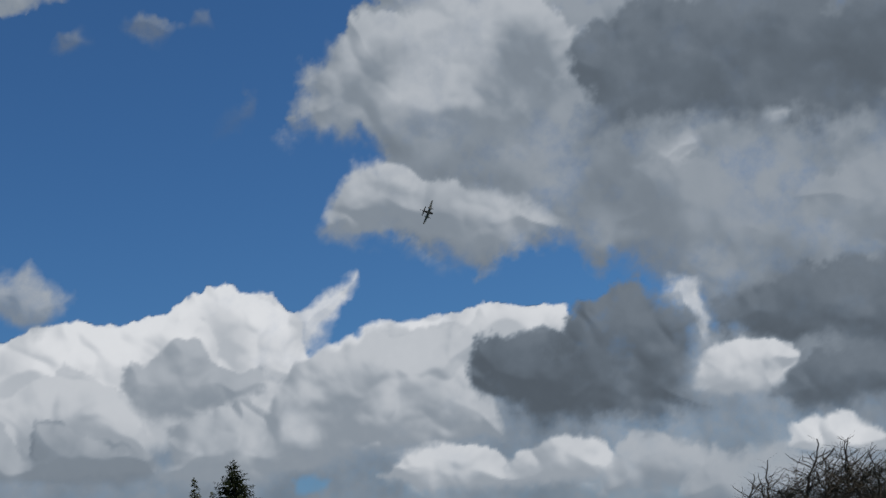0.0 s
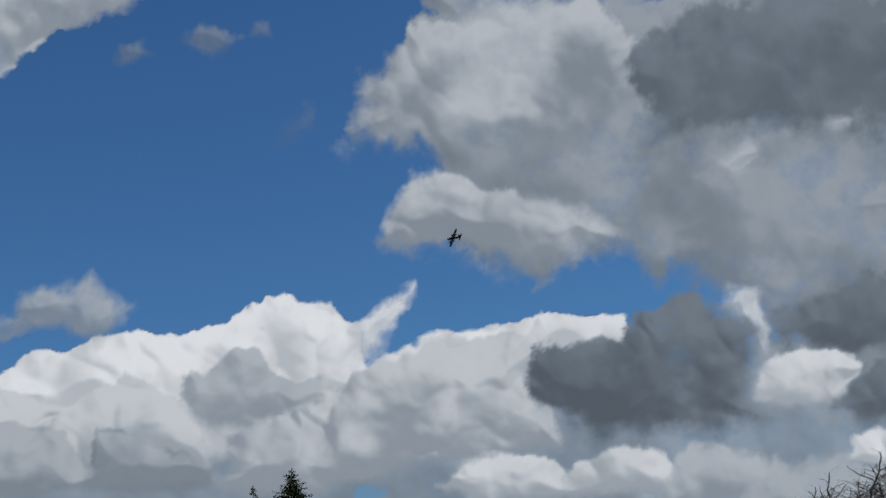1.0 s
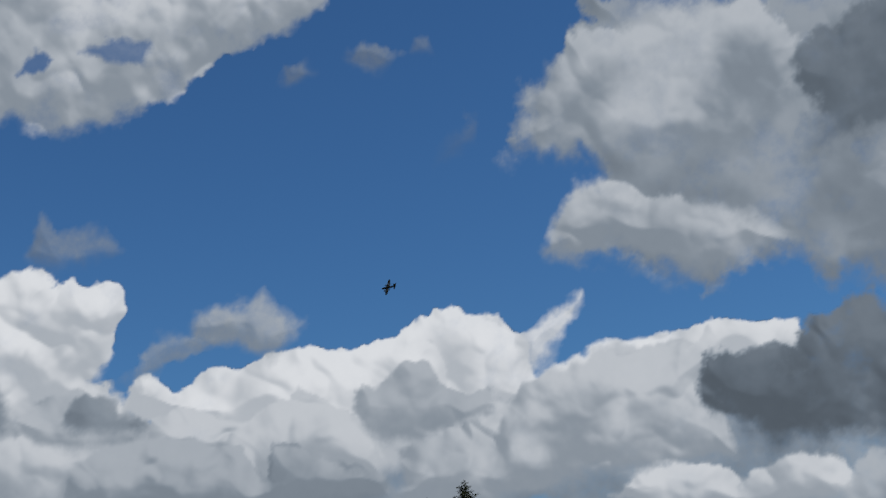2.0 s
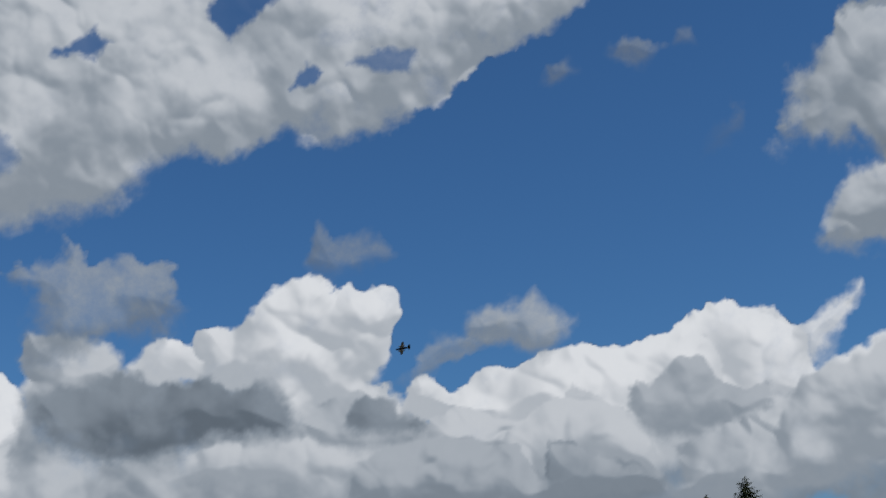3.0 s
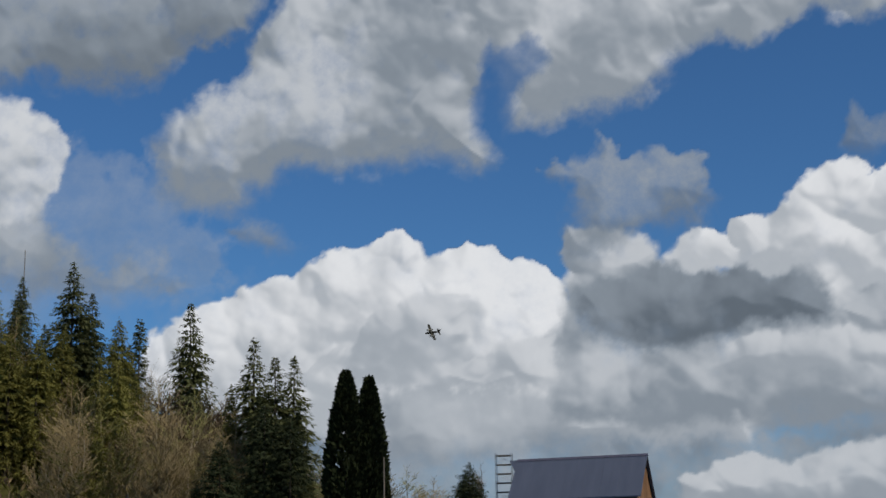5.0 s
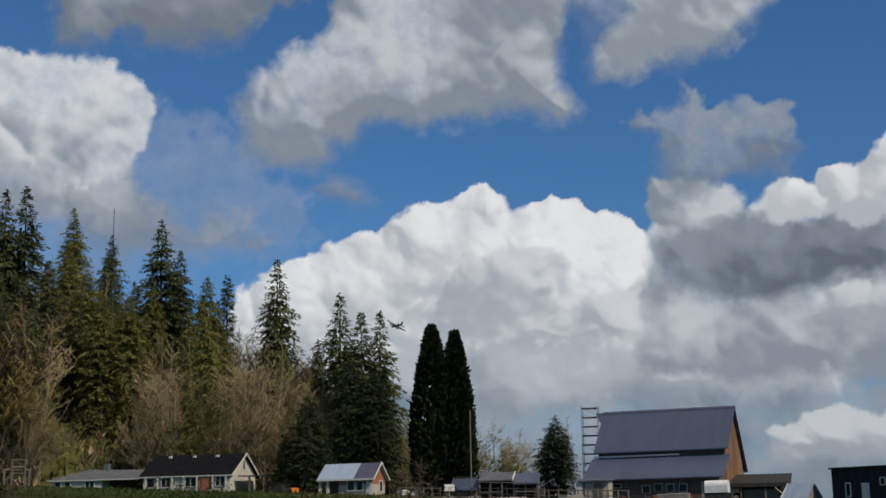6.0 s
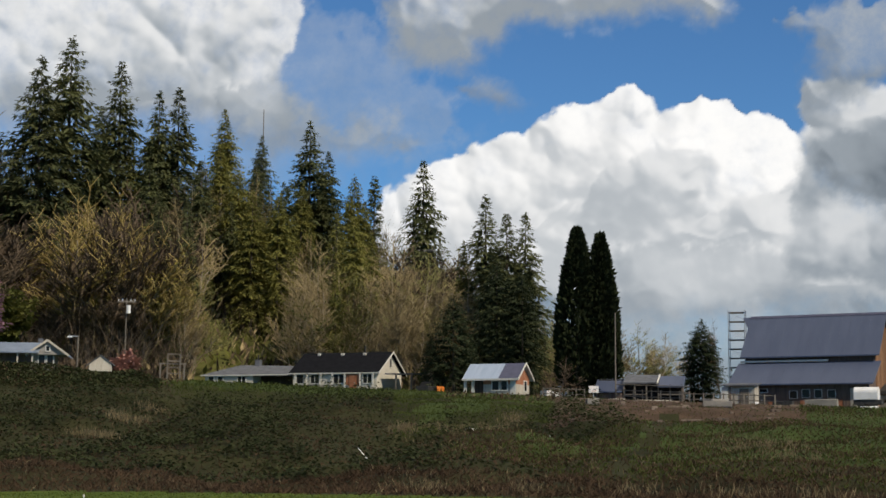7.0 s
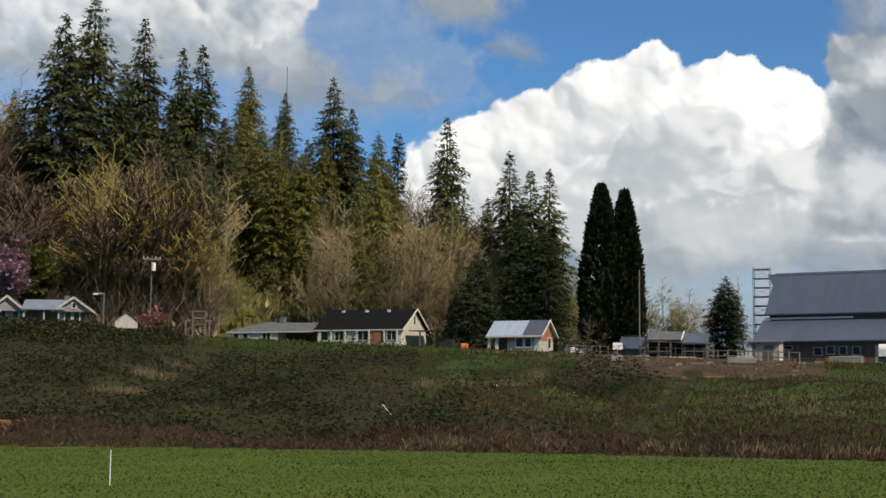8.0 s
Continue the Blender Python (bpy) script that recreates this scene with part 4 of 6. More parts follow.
fir(BROAD, 1.31, 5.85, 176, 1.0, dark, "evergreens by the houses")
fir(BROAD, 3.0, 7.2, 186, 0.85, dark, "evergreens by the houses")
fir(BROAD, 4.0, 6.9, 184, 0.8, dark, "evergreens by the houses")
fir(BROAD, 10.75, 4.5, 173, 0.95, "dark conical evergreen beside the barn", "evergreens by the houses")
fir(BROAD, 10.9, 4.92, 172, 1.0, "dark conical evergreen beside the barn", "evergreens by the houses")
fir(BROAD, 0.45, 4.3, 178, 0.8, dark, "evergreens by the houses")
lower = "evergreen among bare trees on the lower slope"
for kind, az, top, d, w in ((FIRS[1], -10.2, 9.6, 207, 0.7), (FIRS[3], -7.4, 9.4, 231, 0.7), (CEDARS[0], -6.2, 8.8, 230, 0.7), (CEDARS[1], -3.3, 9.0, 213, 0.75), (FIRS[1], -13.9, 8.6, 214, 0.7),
                            (CEDARS[1], -11.3, 11.4, 238, 0.8), (FIRS[3], -8.7, 10.9, 236, 0.8), (CEDARS[0], -4.7, 10.0, 238, 0.8), (FIRS[1], -2.2, 9.5, 236, 0.8),
                            (FIRS[1], -12.5, 12.8, 252, 0.9), (CEDARS[0], -10.4, 12.2, 250, 0.9), (CEDARS[1], -7.9, 11.6, 250, 0.9), (FIRS[3], -6.5, 11.1, 252, 0.9), (CEDARS[1], -3.9, 10.3, 250, 0.9)):
    fir(kind, az, top, d, w, lower, "evergreens on the lower slope")
for az, top, d, w in ((-8.3, 8.3, 229, 0.7), (-6.9, 8.6, 228, 0.8), (-6.0, 7.4, 228, 0.6), (-3.3, 6.9, 200, 0.7), (-2.6, 8.9, 207, 0.75), (-1.9, 8.3, 212, 0.7), (1.7, 8.0, 208, 0.7)):
    fir(CEDARS[int(az * 10) % 2], az, top, d, w, "light yellow-green evergreen on the lower slope", "evergreens on the lower slope")
for az, top, d, w in ((-9.1, 9.6, 205, 0.55), (-9.7, 7.2, 203, 0.6)):
    fir(FIRS[1], az, top, d, w, lower, "evergreens on the lower slope")
# firs far along the valley
far = "dark fir beyond the open field"
fir(BROAD, 42.35, 6.85, 160, 0.85, far, "far firs")
fir(BROAD, 42.4, 6.6, 161, 0.85, far, "far firs")
fir(FIRS[3], 40.85, 6.35, 170, 1.0, far, "far firs")
fir(FIRS[1], 41.5, 5.75, 168, 1.0, far, "far firs")
# two columns
for az, top, w in ((6.15, 8.55, 2.55), (7.05, 8.3, 2.0)):
    d = 172
    tall = EYE + d * math.tan(radians(top)) - ground_z(az, d)
    plant("cypress_tree", "very dark columnar cypress beside the barnyard", column_meshes(int(az * 10), tall, w, 9500), FIR_PARTS, az, d, (1, 1, 1), 0, "two columnar cypresses")
# bare wood on the slope
crown_line = [(-24, 9.5), (-17, 10.8), (-14.5, 8.6), (-12, 10.3), (-10, 10.8), (-7.5, 10.6), (-5.5, 10.1), (-3, 9.2), (-0.5, 8.7), (1.8, 7.6), (3, 6.6), (5.4, 5.6)]


def crown_at(az):
    for (a, u), (b, v) in zip(crown_line, crown_line[1:]):
        if a <= az <= b:
            return u + (v - u) * (az - a) / (b - a)
    return 4.0


for d, step, drop in ((252, 0.9, 0.0), (240, 0.9, 0.7), (228, 0.85, 1.6), (217, 0.85, 2.5), (206, 0.9, 3.6)):
    az = -23.0
    while az < 5.2:
        a = az + spin.uniform(-0.35, 0.35)
        top = crown_at(max(-23.9, a)) - drop * (0.55 if -9 < a < 3 else 0.45) + spin.uniform(-0.9, 0.5)
        dd = d + spin.uniform(-7, 7)
        low = math.degrees(math.atan((ground_z(a, dd) - EYE) / dd))
        if top > low + 1.3 and not (d < 230 and -8.5 < a < -5.2):
            # grey-brown trees crowd the left; their darker twigs also stand in for shade
            grey = a < (-12.3 if d > 232 else -9.6) or spin.random() < 0.10
            bare(GREY[spin.randint(0, 1)] if grey else BARE[spin.randint(0, 3)], a, top, dd, spin.uniform(1.2, 1.7) if grey else spin.uniform(0.7, 1.0),
                 label="leafless grey-brown deciduous tree on the hillside" if grey else "leafless tan deciduous tree on the hillside", full=15 if grey else 17)
        az += step
for i, (az, top) in enumerate(((-9.1, 6.6), (-8.7, 6.9), (-4.8, 7.3), (-4.3, 8.0), (-3.9, 7.2), (-3.0, 8.2), (-2.2, 7.6), (-1.4, 8.3), (-0.7, 7.8), (0.0, 8.0), (0.8, 7.6), (1.6, 7.2), (2.2, 6.4))):
    bare(BARE[(0, 2, 1, 3)[i % 4]], az, top, 199 + (i * 3) % 6, (0.7, 0.9, 0.6, 0.8)[i % 4], label="pale sunlit leafless tree above the farmhouse")
for az, top, d in ((7.9, 4.6, 240), (8.6, 4.9, 262), (9.3, 4.5, 258), (7.5, 5.0, 250), (10.2, 4.1, 300)):
    bare(BARE[3 if az != 8.6 else 2], az, top, d, 1.1, label="pale budding tree behind the barnyard", group="far budding trees")
bare(GREY[0], 11.6, 5.0, 186, 0.9, label="bare dark tree beside the barn", group="", full=15)
for az, top, d in ((61.4, 4.6, 120), (62.7, 5.1, 124), (63.9, 5.75, 122), (65.0, 5.3, 126), (66.0, 5.6, 124), (67.2, 5.2, 126), (68.6, 5.6, 124), (62.1, 4.4, 112), (64.5, 5.0, 114), (66.6, 5.0, 112)):
    bare(TRACERY[int(az) % 2], az, top, d, 2.1, label="bare dark broad tree at the field's edge", group="bare trees by the field", full=15)


def undergrowth():
    """Brush and saplings on the forest floor."""
    r = random.Random(77)
    verts, faces, index = [], [], []
    for _ in range(76000):
        az, d = r.uniform(-24, 7), r.uniform(194, 270)
        if d < 227 and -8.8 < az < -4.8 and r.random() < (0.98 if d < 208 else 0.8):
            continue
        x, y = polar(az, d)
        sapling = r.random() < (0.75 if az < -9 else 0.3)
        tall = (r.uniform(2.0, 6.5) if sapling else r.uniform(0.3, 2.6)) * (1 + 0.6 * noise.noise((x * 0.1, y * 0.1, 2)))
        p = Vector((x, y, height(x, y) + (r.uniform(0, 1.2) if sapling else r.uniform(0, 0.5)) * tall))
        way = Vector((r.uniform(-0.7, 0.7), r.uniform(-0.7, 0.7), 1)).normalized()
        blade(verts, faces, p, way * tall, way.cross(Vector((r.uniform(-1, 1), r.uniform(-1, 1), 0.1))).normalized(), r.uniform(0.012, 0.03) if sapling else r.uniform(0.1, 0.4))
        # more of the darker twigs to the left, partly in place of shade
        index.append(0 if az < -9.5 and r.random() < 0.85 or r.random() < 0.4 else 1 if r.random() < 0.55 else 2)
    ob = new("undergrowth", mesh("undergrowth", verts, faces, [M_GREYTWIG, M_TWIG, M_OLIVE], index))
    tagged(ob, "brown and olive brush on the forest floor", "undergrowth", kind="stuff")


undergrowth()


# ---- farm buildings ----
M_SLATE = material("blue_steel_roof", (0.055, 0.07, 0.115), (0.078, 0.096, 0.15), 0.5, 0.45, 0.1, 0.03, 30, 0.02, streak=(2, 0.4, 0.4), gloss=0.4)
M_BOARD = material("weathered_boards", (0.06, 0.045, 0.04), (0.17, 0.125, 0.10), 1.0, 0.9, streak=(5, 5, 0.4), vary=0.3)
M_WARM = material("brown_boards", (0.13, 0.07, 0.04), (0.30, 0.17, 0.095), 1.0, 0.9, streak=(5, 5, 0.3), vary=0.3)
M_WHITE = material("white_siding", (0.40, 0.375, 0.32), (0.54, 0.51, 0.44), 0.8, 0.7, streak=(1, 1, 6), vary=0.04)
# white siding darkened in its colour to stand in for cloud shade
M_SHADEDWALL = material("shaded_siding", (0.20, 0.19, 0.175), (0.32, 0.30, 0.28), 0.8, 0.8, streak=(1, 1, 6), vary=0.05)
M_BLACK = material("black_shingles", (0.005, 0.0055, 0.007), (0.013, 0.0135, 0.016), 2.0, 0.95, fine=40, vary=0.1, gloss=0.04)
M_GREYROOF = material("grey_shingles", (0.07, 0.075, 0.085), (0.14, 0.145, 0.16), 1.5, 0.85, fine=30, vary=0.1)
M_BLUEROOF = material("pale_blue_roof", (0.13, 0.16, 0.21), (0.21, 0.25, 0.31), 0.8, 0.5, 0.2, fine=20, vary=0.08)
M_PALESTEEL = material("pale_steel_roof", (0.29, 0.36, 0.47), (0.41, 0.48, 0.58), 0.8, 0.4, 0.3, 0.05, 20, 0.03, streak=(4, 0.4, 0.4))
M_PANEL = material("dark_roof_panel", (0.06, 0.065, 0.10), (0.10, 0.10, 0.15), 1.5, 0.35, 0.1, 0.05, 20, 0.05)
M_BRICK = material("red_brown_shingles", (0.20, 0.08, 0.045), (0.34, 0.15, 0.085), 2.5, 0.9, fine=14, vary=0.1)
M_CREAM = material("cream_boards", (0.32, 0.29, 0.24), (0.46, 0.42, 0.36), 1.2, 0.8, vary=0.15, streak=(3, 3, 0.5))
M_CONCRETE = material("rough_concrete", (0.15, 0.14, 0.125), (0.27, 0.25, 0.225), 1.2, 0.95, vary=0.12)
M_TRIM = material("white_trim", (0.46, 0.45, 0.41), (0.60, 0.58, 0.54), 3, 0.6, vary=0.04)
M_CHARCOAL = material("charcoal_cladding", (0.012, 0.013, 0.017), (0.03, 0.031, 0.037), 1.0, 0.75, streak=(5, 5, 0.5), vary=0.1)
M_STEEL = material("galvanised_steel", (0.30, 0.32, 0.34), (0.45, 0.47, 0.50), 3, 0.45, 0.6, 0.1, vary=0.1)
M_POST = material("grey_timber", (0.10, 0.088, 0.075), (0.19, 0.168, 0.14), 3, 0.9, streak=(5, 5, 0.5), vary=0.2)
M_TANK = material("white_plastic", (0.58, 0.58, 0.58), (0.72, 0.72, 0.72), 1.5, 0.5, vary=0.03)
M_DARK = material("dark_machinery", (0.02, 0.02, 0.022), (0.06, 0.058, 0.055), 3, 0.7, vary=0.3)
M_ORANGE = material("orange_canvas", (0.55, 0.14, 0.02), (0.75, 0.24, 0.05), 3, 0.7, vary=0.05)
M_STRAW = material("dry_grass", (0.105, 0.083, 0.048), (0.19, 0.152, 0.09), 0.5, 0.95, bump=0, vary=0.25, island=0.6)
M_LEAF = material("bramble_leaves", (0.019, 0.029, 0.013), (0.062, 0.070, 0.029), 0.22, 0.95, bump=0, vary=0.18, island=1.0, through=0.3)
M_BRIAR = material("brown_canes", (0.050, 0.031, 0.019), (0.090, 0.060, 0.037), 0.15, 0.95, bump=0, vary=0.18, island=1.0, through=0.2)
M_GRASS = material("green_tufts", (0.040, 0.056, 0.013), (0.078, 0.094, 0.026), 0.2, 0.9, bump=0, vary=0.2, island=1.0, through=0.3)
M_TURF = material("turf_blades", (0.048, 0.074, 0.012), (0.078, 0.108, 0.020), 0.3, 0.9, bump=0, vary=0.2, island=1.0, through=0.3)
M_TURFDRY = material("yellow_turf_blades", (0.070, 0.086, 0.016), (0.110, 0.122, 0.028), 0.3, 0.9, bump=0, vary=0.2, island=1.0, through=0.3)
M_GLASS = bpy.data.materials.new("window_glass")
M_GLASS.use_nodes = True
g = M_GLASS.node_tree.nodes["Principled BSDF"]
g.inputs["Base Color"].default_value, g.inputs["Roughness"].default_value = (0.012, 0.012, 0.012, 1), 0.15
g.inputs["Specular IOR Level"].default_value = 0.2


def window(parent, x, y, z, w, h, face="front", frame_=0.09):
    """A framed pane proud of a wall; face: the wall looks along -y, or along +x."""
    m = pose(x, y, z) if face == "front" else pose(x, y, z, 0, 0, 90)
    bm = bmesh.new()
    for a, b, c, d in ((-w / 2 - frame_, w / 2 + frame_, h, h + frame_), (-w / 2 - frame_, w / 2 + frame_, -frame_, 0), (-w / 2 - frame_, -w / 2, 0, h), (w / 2, w / 2 + frame_, 0, h)):
        box(a, b, -0.07, 0.03, c, d, bm=bm)
    if w > 0.9:
        box(-0.03, 0.03, -0.06, 0.02, 0, h, bm=bm)
    fr = part("window", bm, M_TRIM, parent)
    fr.matrix_basis = m
    part("pane", box(-w / 2, w / 2, -0.03, 0.02, 0, h), M_GLASS, fr)
    return fr


def door(parent, x, y, z, w, h, mat, face="front"):
    ob = part("door", box(-w / 2, w / 2, -0.06, 0.02, 0, h, 0.015), mat, parent)
    ob.matrix_basis = pose(x, y, z) if face == "front" else pose(x, y, z, 0, 0, 90)
    part("handle", box(w * 0.3, w * 0.36, -0.11, -0.06, h * 0.45, h * 0.55), M_STEEL, ob)
    return ob


def slope(y0, z0, y1, z1, x0, x1, thick=0.14):
    """One roof slope as a slab."""
    return prism([(y0, z0), (y1, z1), (y1, z1 - thick), (y0, z0 - thick)], x0, x1)


def barn():
    x, y = polar(15.25, 163)
    ob = thing("barn", pose(x, y, ground_z(15.25, 160) - 0.1, 0, 0, -29), "old weathered barn with a steep blue steel roof and lean-to", "barn")
    L = 7.3
    front = part("roof", slope(0.0, 10.25, -4.6, 5.6, -L, L), M_SLATE, ob)
    for i in range(15):
        part("seam", prism([(0.0, 10.265), (-4.6, 5.615), (-4.6, 5.59), (0.0, 10.24)], -L + 0.02 + i * 1.04 * L / 7.6, -L + 0.07 + i * 1.04 * L / 7.6), M_SLATE, front)
    part("roof", slope(0.0, 10.25, 5.3, 3.55, -L, L), M_SLATE, ob)
    part("ridge_cap", prism([(-0.25, 10.07), (0, 10.33), (0.25, 10.03), (0, 10.2)], -L - 0.05, L + 0.05), M_PANEL, ob)
    hood = bmesh.new()
    a = [hood.verts.new(v) for v in ((-L, -1.3, 8.9), (-L, 1.1, 8.8), (-L - 0.95, 0, 10.24), (-L, 0, 10.24))]
    for f in ((0, 2, 3), (1, 3, 2), (0, 1, 2)):
        hood.faces.new([a[i] for i in f])
    part("hay_hood", hood, M_SLATE, ob)
    low = part("lean_to_roof", slope(-4.2, 4.95, -8.4, 2.55, -L - 0.25, L + 0.1), M_SLATE, ob)
    for i in range(15):
        part("seam", prism([(-4.2, 4.965), (-8.4, 2.565), (-8.4, 2.54), (-4.2, 4.94)], -L + i * 1.04 * L / 7.6, -L + 0.05 + i * 1.04 * L / 7.6), M_SLATE, low)
    part("eaves_board", box(-L, L * 0.28, -4.42, -4.34, 5.0, 5.2), M_TRIM, ob, "white eaves board")
    part("wall", prism([(-4.2, 0), (-4.2, 5.85), (0, 10.08), (5.0, 3.7), (5.0, 0)], -L + 0.5, L - 0.5), M_BOARD, ob)
    gable = part("gable_wall", prism([(-4.2, 0.02), (-4.2, 5.8), (0, 10.02), (4.95, 3.72), (4.95, 0.02)], L - 0.5, L - 0.44), M_WARM, ob, "brown board gable")
    r = random.Random(4)
    for i in range(26):
        yy = -4.1 + i * 0.35
        top = 5.9 + (yy + 4.2) * 1.0 if yy < 0 else 10.0 - yy * 1.28
        part("plank", box(L - 0.44, L - 0.41 + r.random() * 0.02, yy, yy + 0.31, 0.05 + r.random() * 0.3, top - 0.25), M_WARM, gable)
    part("lean_to_wall", prism([(-7.75, 0), (-7.75, 2.75), (-4.2, 4.75), (-4.2, 0)], -L + 0.5, L - 0.5), M_BOARD, ob)
    for xx, w, z, h in ((-3.9, 0.8, 1.7, 0.35), (-0.8, 0.75, 1.05, 0.75), (0.5, 0.75, 1.15, 0.8), (1.75, 0.7, 1.1, 0.8), (3.1, 0.75, 1.1, 0.75)):
        window(ob, xx, -7.8, z, w, h, frame_=0.045)
    door(ob, 5.65, -7.8, 0.05, 1.35, 2.0, M_CREAM)
    door(ob, -4.4, -7.8, 0.05, 0.9, 1.7, M_POST)
    for i in range(12):
        part("board", box(-L + 0.6 + i * 1.1, -L + 1.55 + i * 1.1, -7.84, -7.78, 0.1, 0.75 + 0.2 * r.random()), M_BOARD if i % 3 else M_BRICK, ob)
    for v in (-4.25, 0.0):
        part("verge_board", prism([(v, 5.85 if v else 10.1), (v + 0.12, 5.6 if v else 9.85), (v + (4.25 if v else 4.9), 9.85 if v else 3.55), (v + (4.25 if v else 4.95), 10.1 if v else 3.8)], L - 0.4, L - 0.33), M_BLACK, ob)


def scaffold():
    x, y = polar(12.25, 167)
    z = ground_z(12.25, 167)
    ob = thing("scaffold", pose(x, y, z, 0, 0, -20), "tall steel scaffold tower beside the barn's end", "scaffold")
    for px in (-0.9, 0.9):
        for py in (-0.6, 0.6):
            part("post", tube((px, py, -0.2), (px, py, 10.6), 0.045, 0.045, 6), M_STEEL, ob)
    for k in range(9):
        zz = 2.2 + k * 1.02
        for py in (-0.6, 0.6):
            part("ledger", tube((-0.9, py, zz), (0.9, py, zz), 0.03, 0.03, 5), M_STEEL, ob)
        part("deck", box(-0.85, 0.85, -0.5, 0.5, zz - 0.1, zz - 0.02), M_POST, ob)
        part("brace", tube((-0.9, -0.62, zz), (0.9, -0.62, zz + (0.9 if k % 2 else -0.9)), 0.02, 0.02, 5), M_STEEL, ob)


def lean_shed():
    x, y = polar(12.35, 150)
    ob = thing("shed", pose(x, y, ground_z(12.35, 150) - 0.05, 0, 0, -25), "small cream lean-to shed before the barn", "shed")
    part("wall", prism([(-0.9, 0), (-0.9, 1.95), (0.9, 2.15), (0.9, 0)], -1.55, 1.55), M_CREAM, ob)
    part("roof", slope(1.15, 2.32, -1.25, 2.08, -1.9, 1.8, 0.12), M_GREYROOF, ob)
    part("side_panel", box(-1.75, -1.15, -1.05, -0.92, 0, 1.9), M_TRIM, ob)
    door(ob, 0.5, -0.92, 0.0, 0.9, 1.7, M_POST)
    part("corner_post", box(-0.95, -0.83, -1.0, -0.9, 0, 1.95), M_BOARD, ob)


def tank_trailer():
    x, y = polar(16.95, 152)
    ob = thing("horse_trailer", pose(x, y, ground_z(16.95, 152), 0, 0, -25), "white rounded trailer parked beside the barn", "trailer")
    out = [(-0.9, 1.0)] + [(-0.9 * math.cos(a), 1.7 + 0.55 * math.sin(a)) for a in np.linspace(0, math.pi, 9)] + [(0.9, 1.0)]
    part("body", prism(out, -1.15, 1.15), M_TANK, ob)
    part("chassis", box(-1.2, 1.5, -0.8, 0.8, 0.5, 0.98, 0.03), M_DARK, ob)
    for xx in (-0.5, 0.6):
        part("wheel", tube((xx, -0.95, 0.33), (xx, -0.72, 0.33), 0.33, 0.33, 14), M_DARK, ob)
        part("wheel", tube((xx, 0.72, 0.33), (xx, 0.95, 0.33), 0.33, 0.33, 14), M_DARK, ob)


def low_shed():
    x, y = polar(18.45, 160)
    ob = thing("open_shed", pose(x, y, ground_z(18.45, 158), 0, 0, -22), "low dark-roofed open shed joined to the barnyard", "shed")
    part("roof", slope(-2.2, 2.15, 2.2, 3.25, -4.4, 3.5, 0.15), M_DARK, ob)
    part("fascia", box(-4.4, 3.5, -2.3, -2.21, 1.75, 2.15), M_DARK, ob)
    part("back_wall", box(-4.2, 3.3, 1.9, 2.05, 0, 3.0), M_BOARD, ob)
    part("end_wall", box(3.15, 3.3, -2.0, 1.9, 0, 2.3), M_BOARD, ob)
    part("stall_front", box(-1.4, 3.15, -1.6, -1.45, 0, 1.5), M_POST, ob)
    for xx in (-4.1, -1.6, 0.9, 3.2):
        part("post", box(xx - 0.09, xx + 0.09, -2.1, -1.92, 0, 2.1), M_POST, ob)
    part("shelf", box(-3.9, -1.8, -1.9, -1.3, 1.2, 1.7, 0.03), M_CREAM, ob)
    part("crate", box(-3.4, -1.9, -2.0, -1.2, 0.1, 0.9, 0.03), M_CONCRETE, ob)
    part("plank", tube((1.9, -2.35, 1.6), (3.7, -2.6, 0.1), 0.07, 0.07, 4), M_CREAM, ob)


def kennel():
    x, y = polar(20.05, 152)
    ob = thing("small_a_frame_shed", pose(x, y, ground_z(20.05, 152), 0, 0, -52), "small grey gabled shed with white-edged steel roof", "shed")
    part("wall", prism([(-1.0, 0), (-1.0, 0.95), (0, 1.95), (1.0, 0.95), (1.0, 0)], -1.2, 1.2), M_CONCRETE, ob)
    part("roof", slope(0, 2.15, -1.5, 0.6, -1.5, 1.5, 0.08), M_PALESTEEL, ob)
    part("roof", slope(0, 2.15, 1.5, 0.6, -1.5, 1.5, 0.08), M_PALESTEEL, ob)
    part("door", box(-1.24, -1.2, -0.4, 0.35, 0.05, 0.85), M_DARK, ob)
    part("verge_board", slope(0.02, 2.24, -1.55, 0.66, -1.58, -1.48, 0.14), M_TRIM, ob)


def black_cabin():
    x, y = polar(22.35, 152)
    ob = thing("modern_cabin", pose(x, y, ground_z(22.35, 152), 0, 0, -48), "flat-roofed charcoal cabin with white window frames", "cabin")
    part("body", prism([(-2.4, 0), (-2.4, 3.55), (2.4, 3.4), (2.4, 0)], -2.3, 7.0), M_CHARCOAL, ob)
    part("roof", prism([(-2.6, 3.7), (-2.6, 3.56), (2.6, 3.41), (2.6, 3.55)], -2.5, 7.2), M_DARK, ob)
    big = window(ob, -2.3, 0, 0, 1.45, 1.6, frame_=0.14)
    big.matrix_basis = pose(-2.33, 0.3, 1.0, 0, 0, -90)
    for xx, z, w, h in ((-0.6, 0.9, 0.4, 1.2), (3.0, 1.9, 0.4, 0.6), (4.6, 1.9, 0.4, 0.7)):
        window(ob, xx, -2.43, z, w, h)
    door(ob, 1.2, -2.43, 0.05, 0.8, 2.05, M_TRIM)


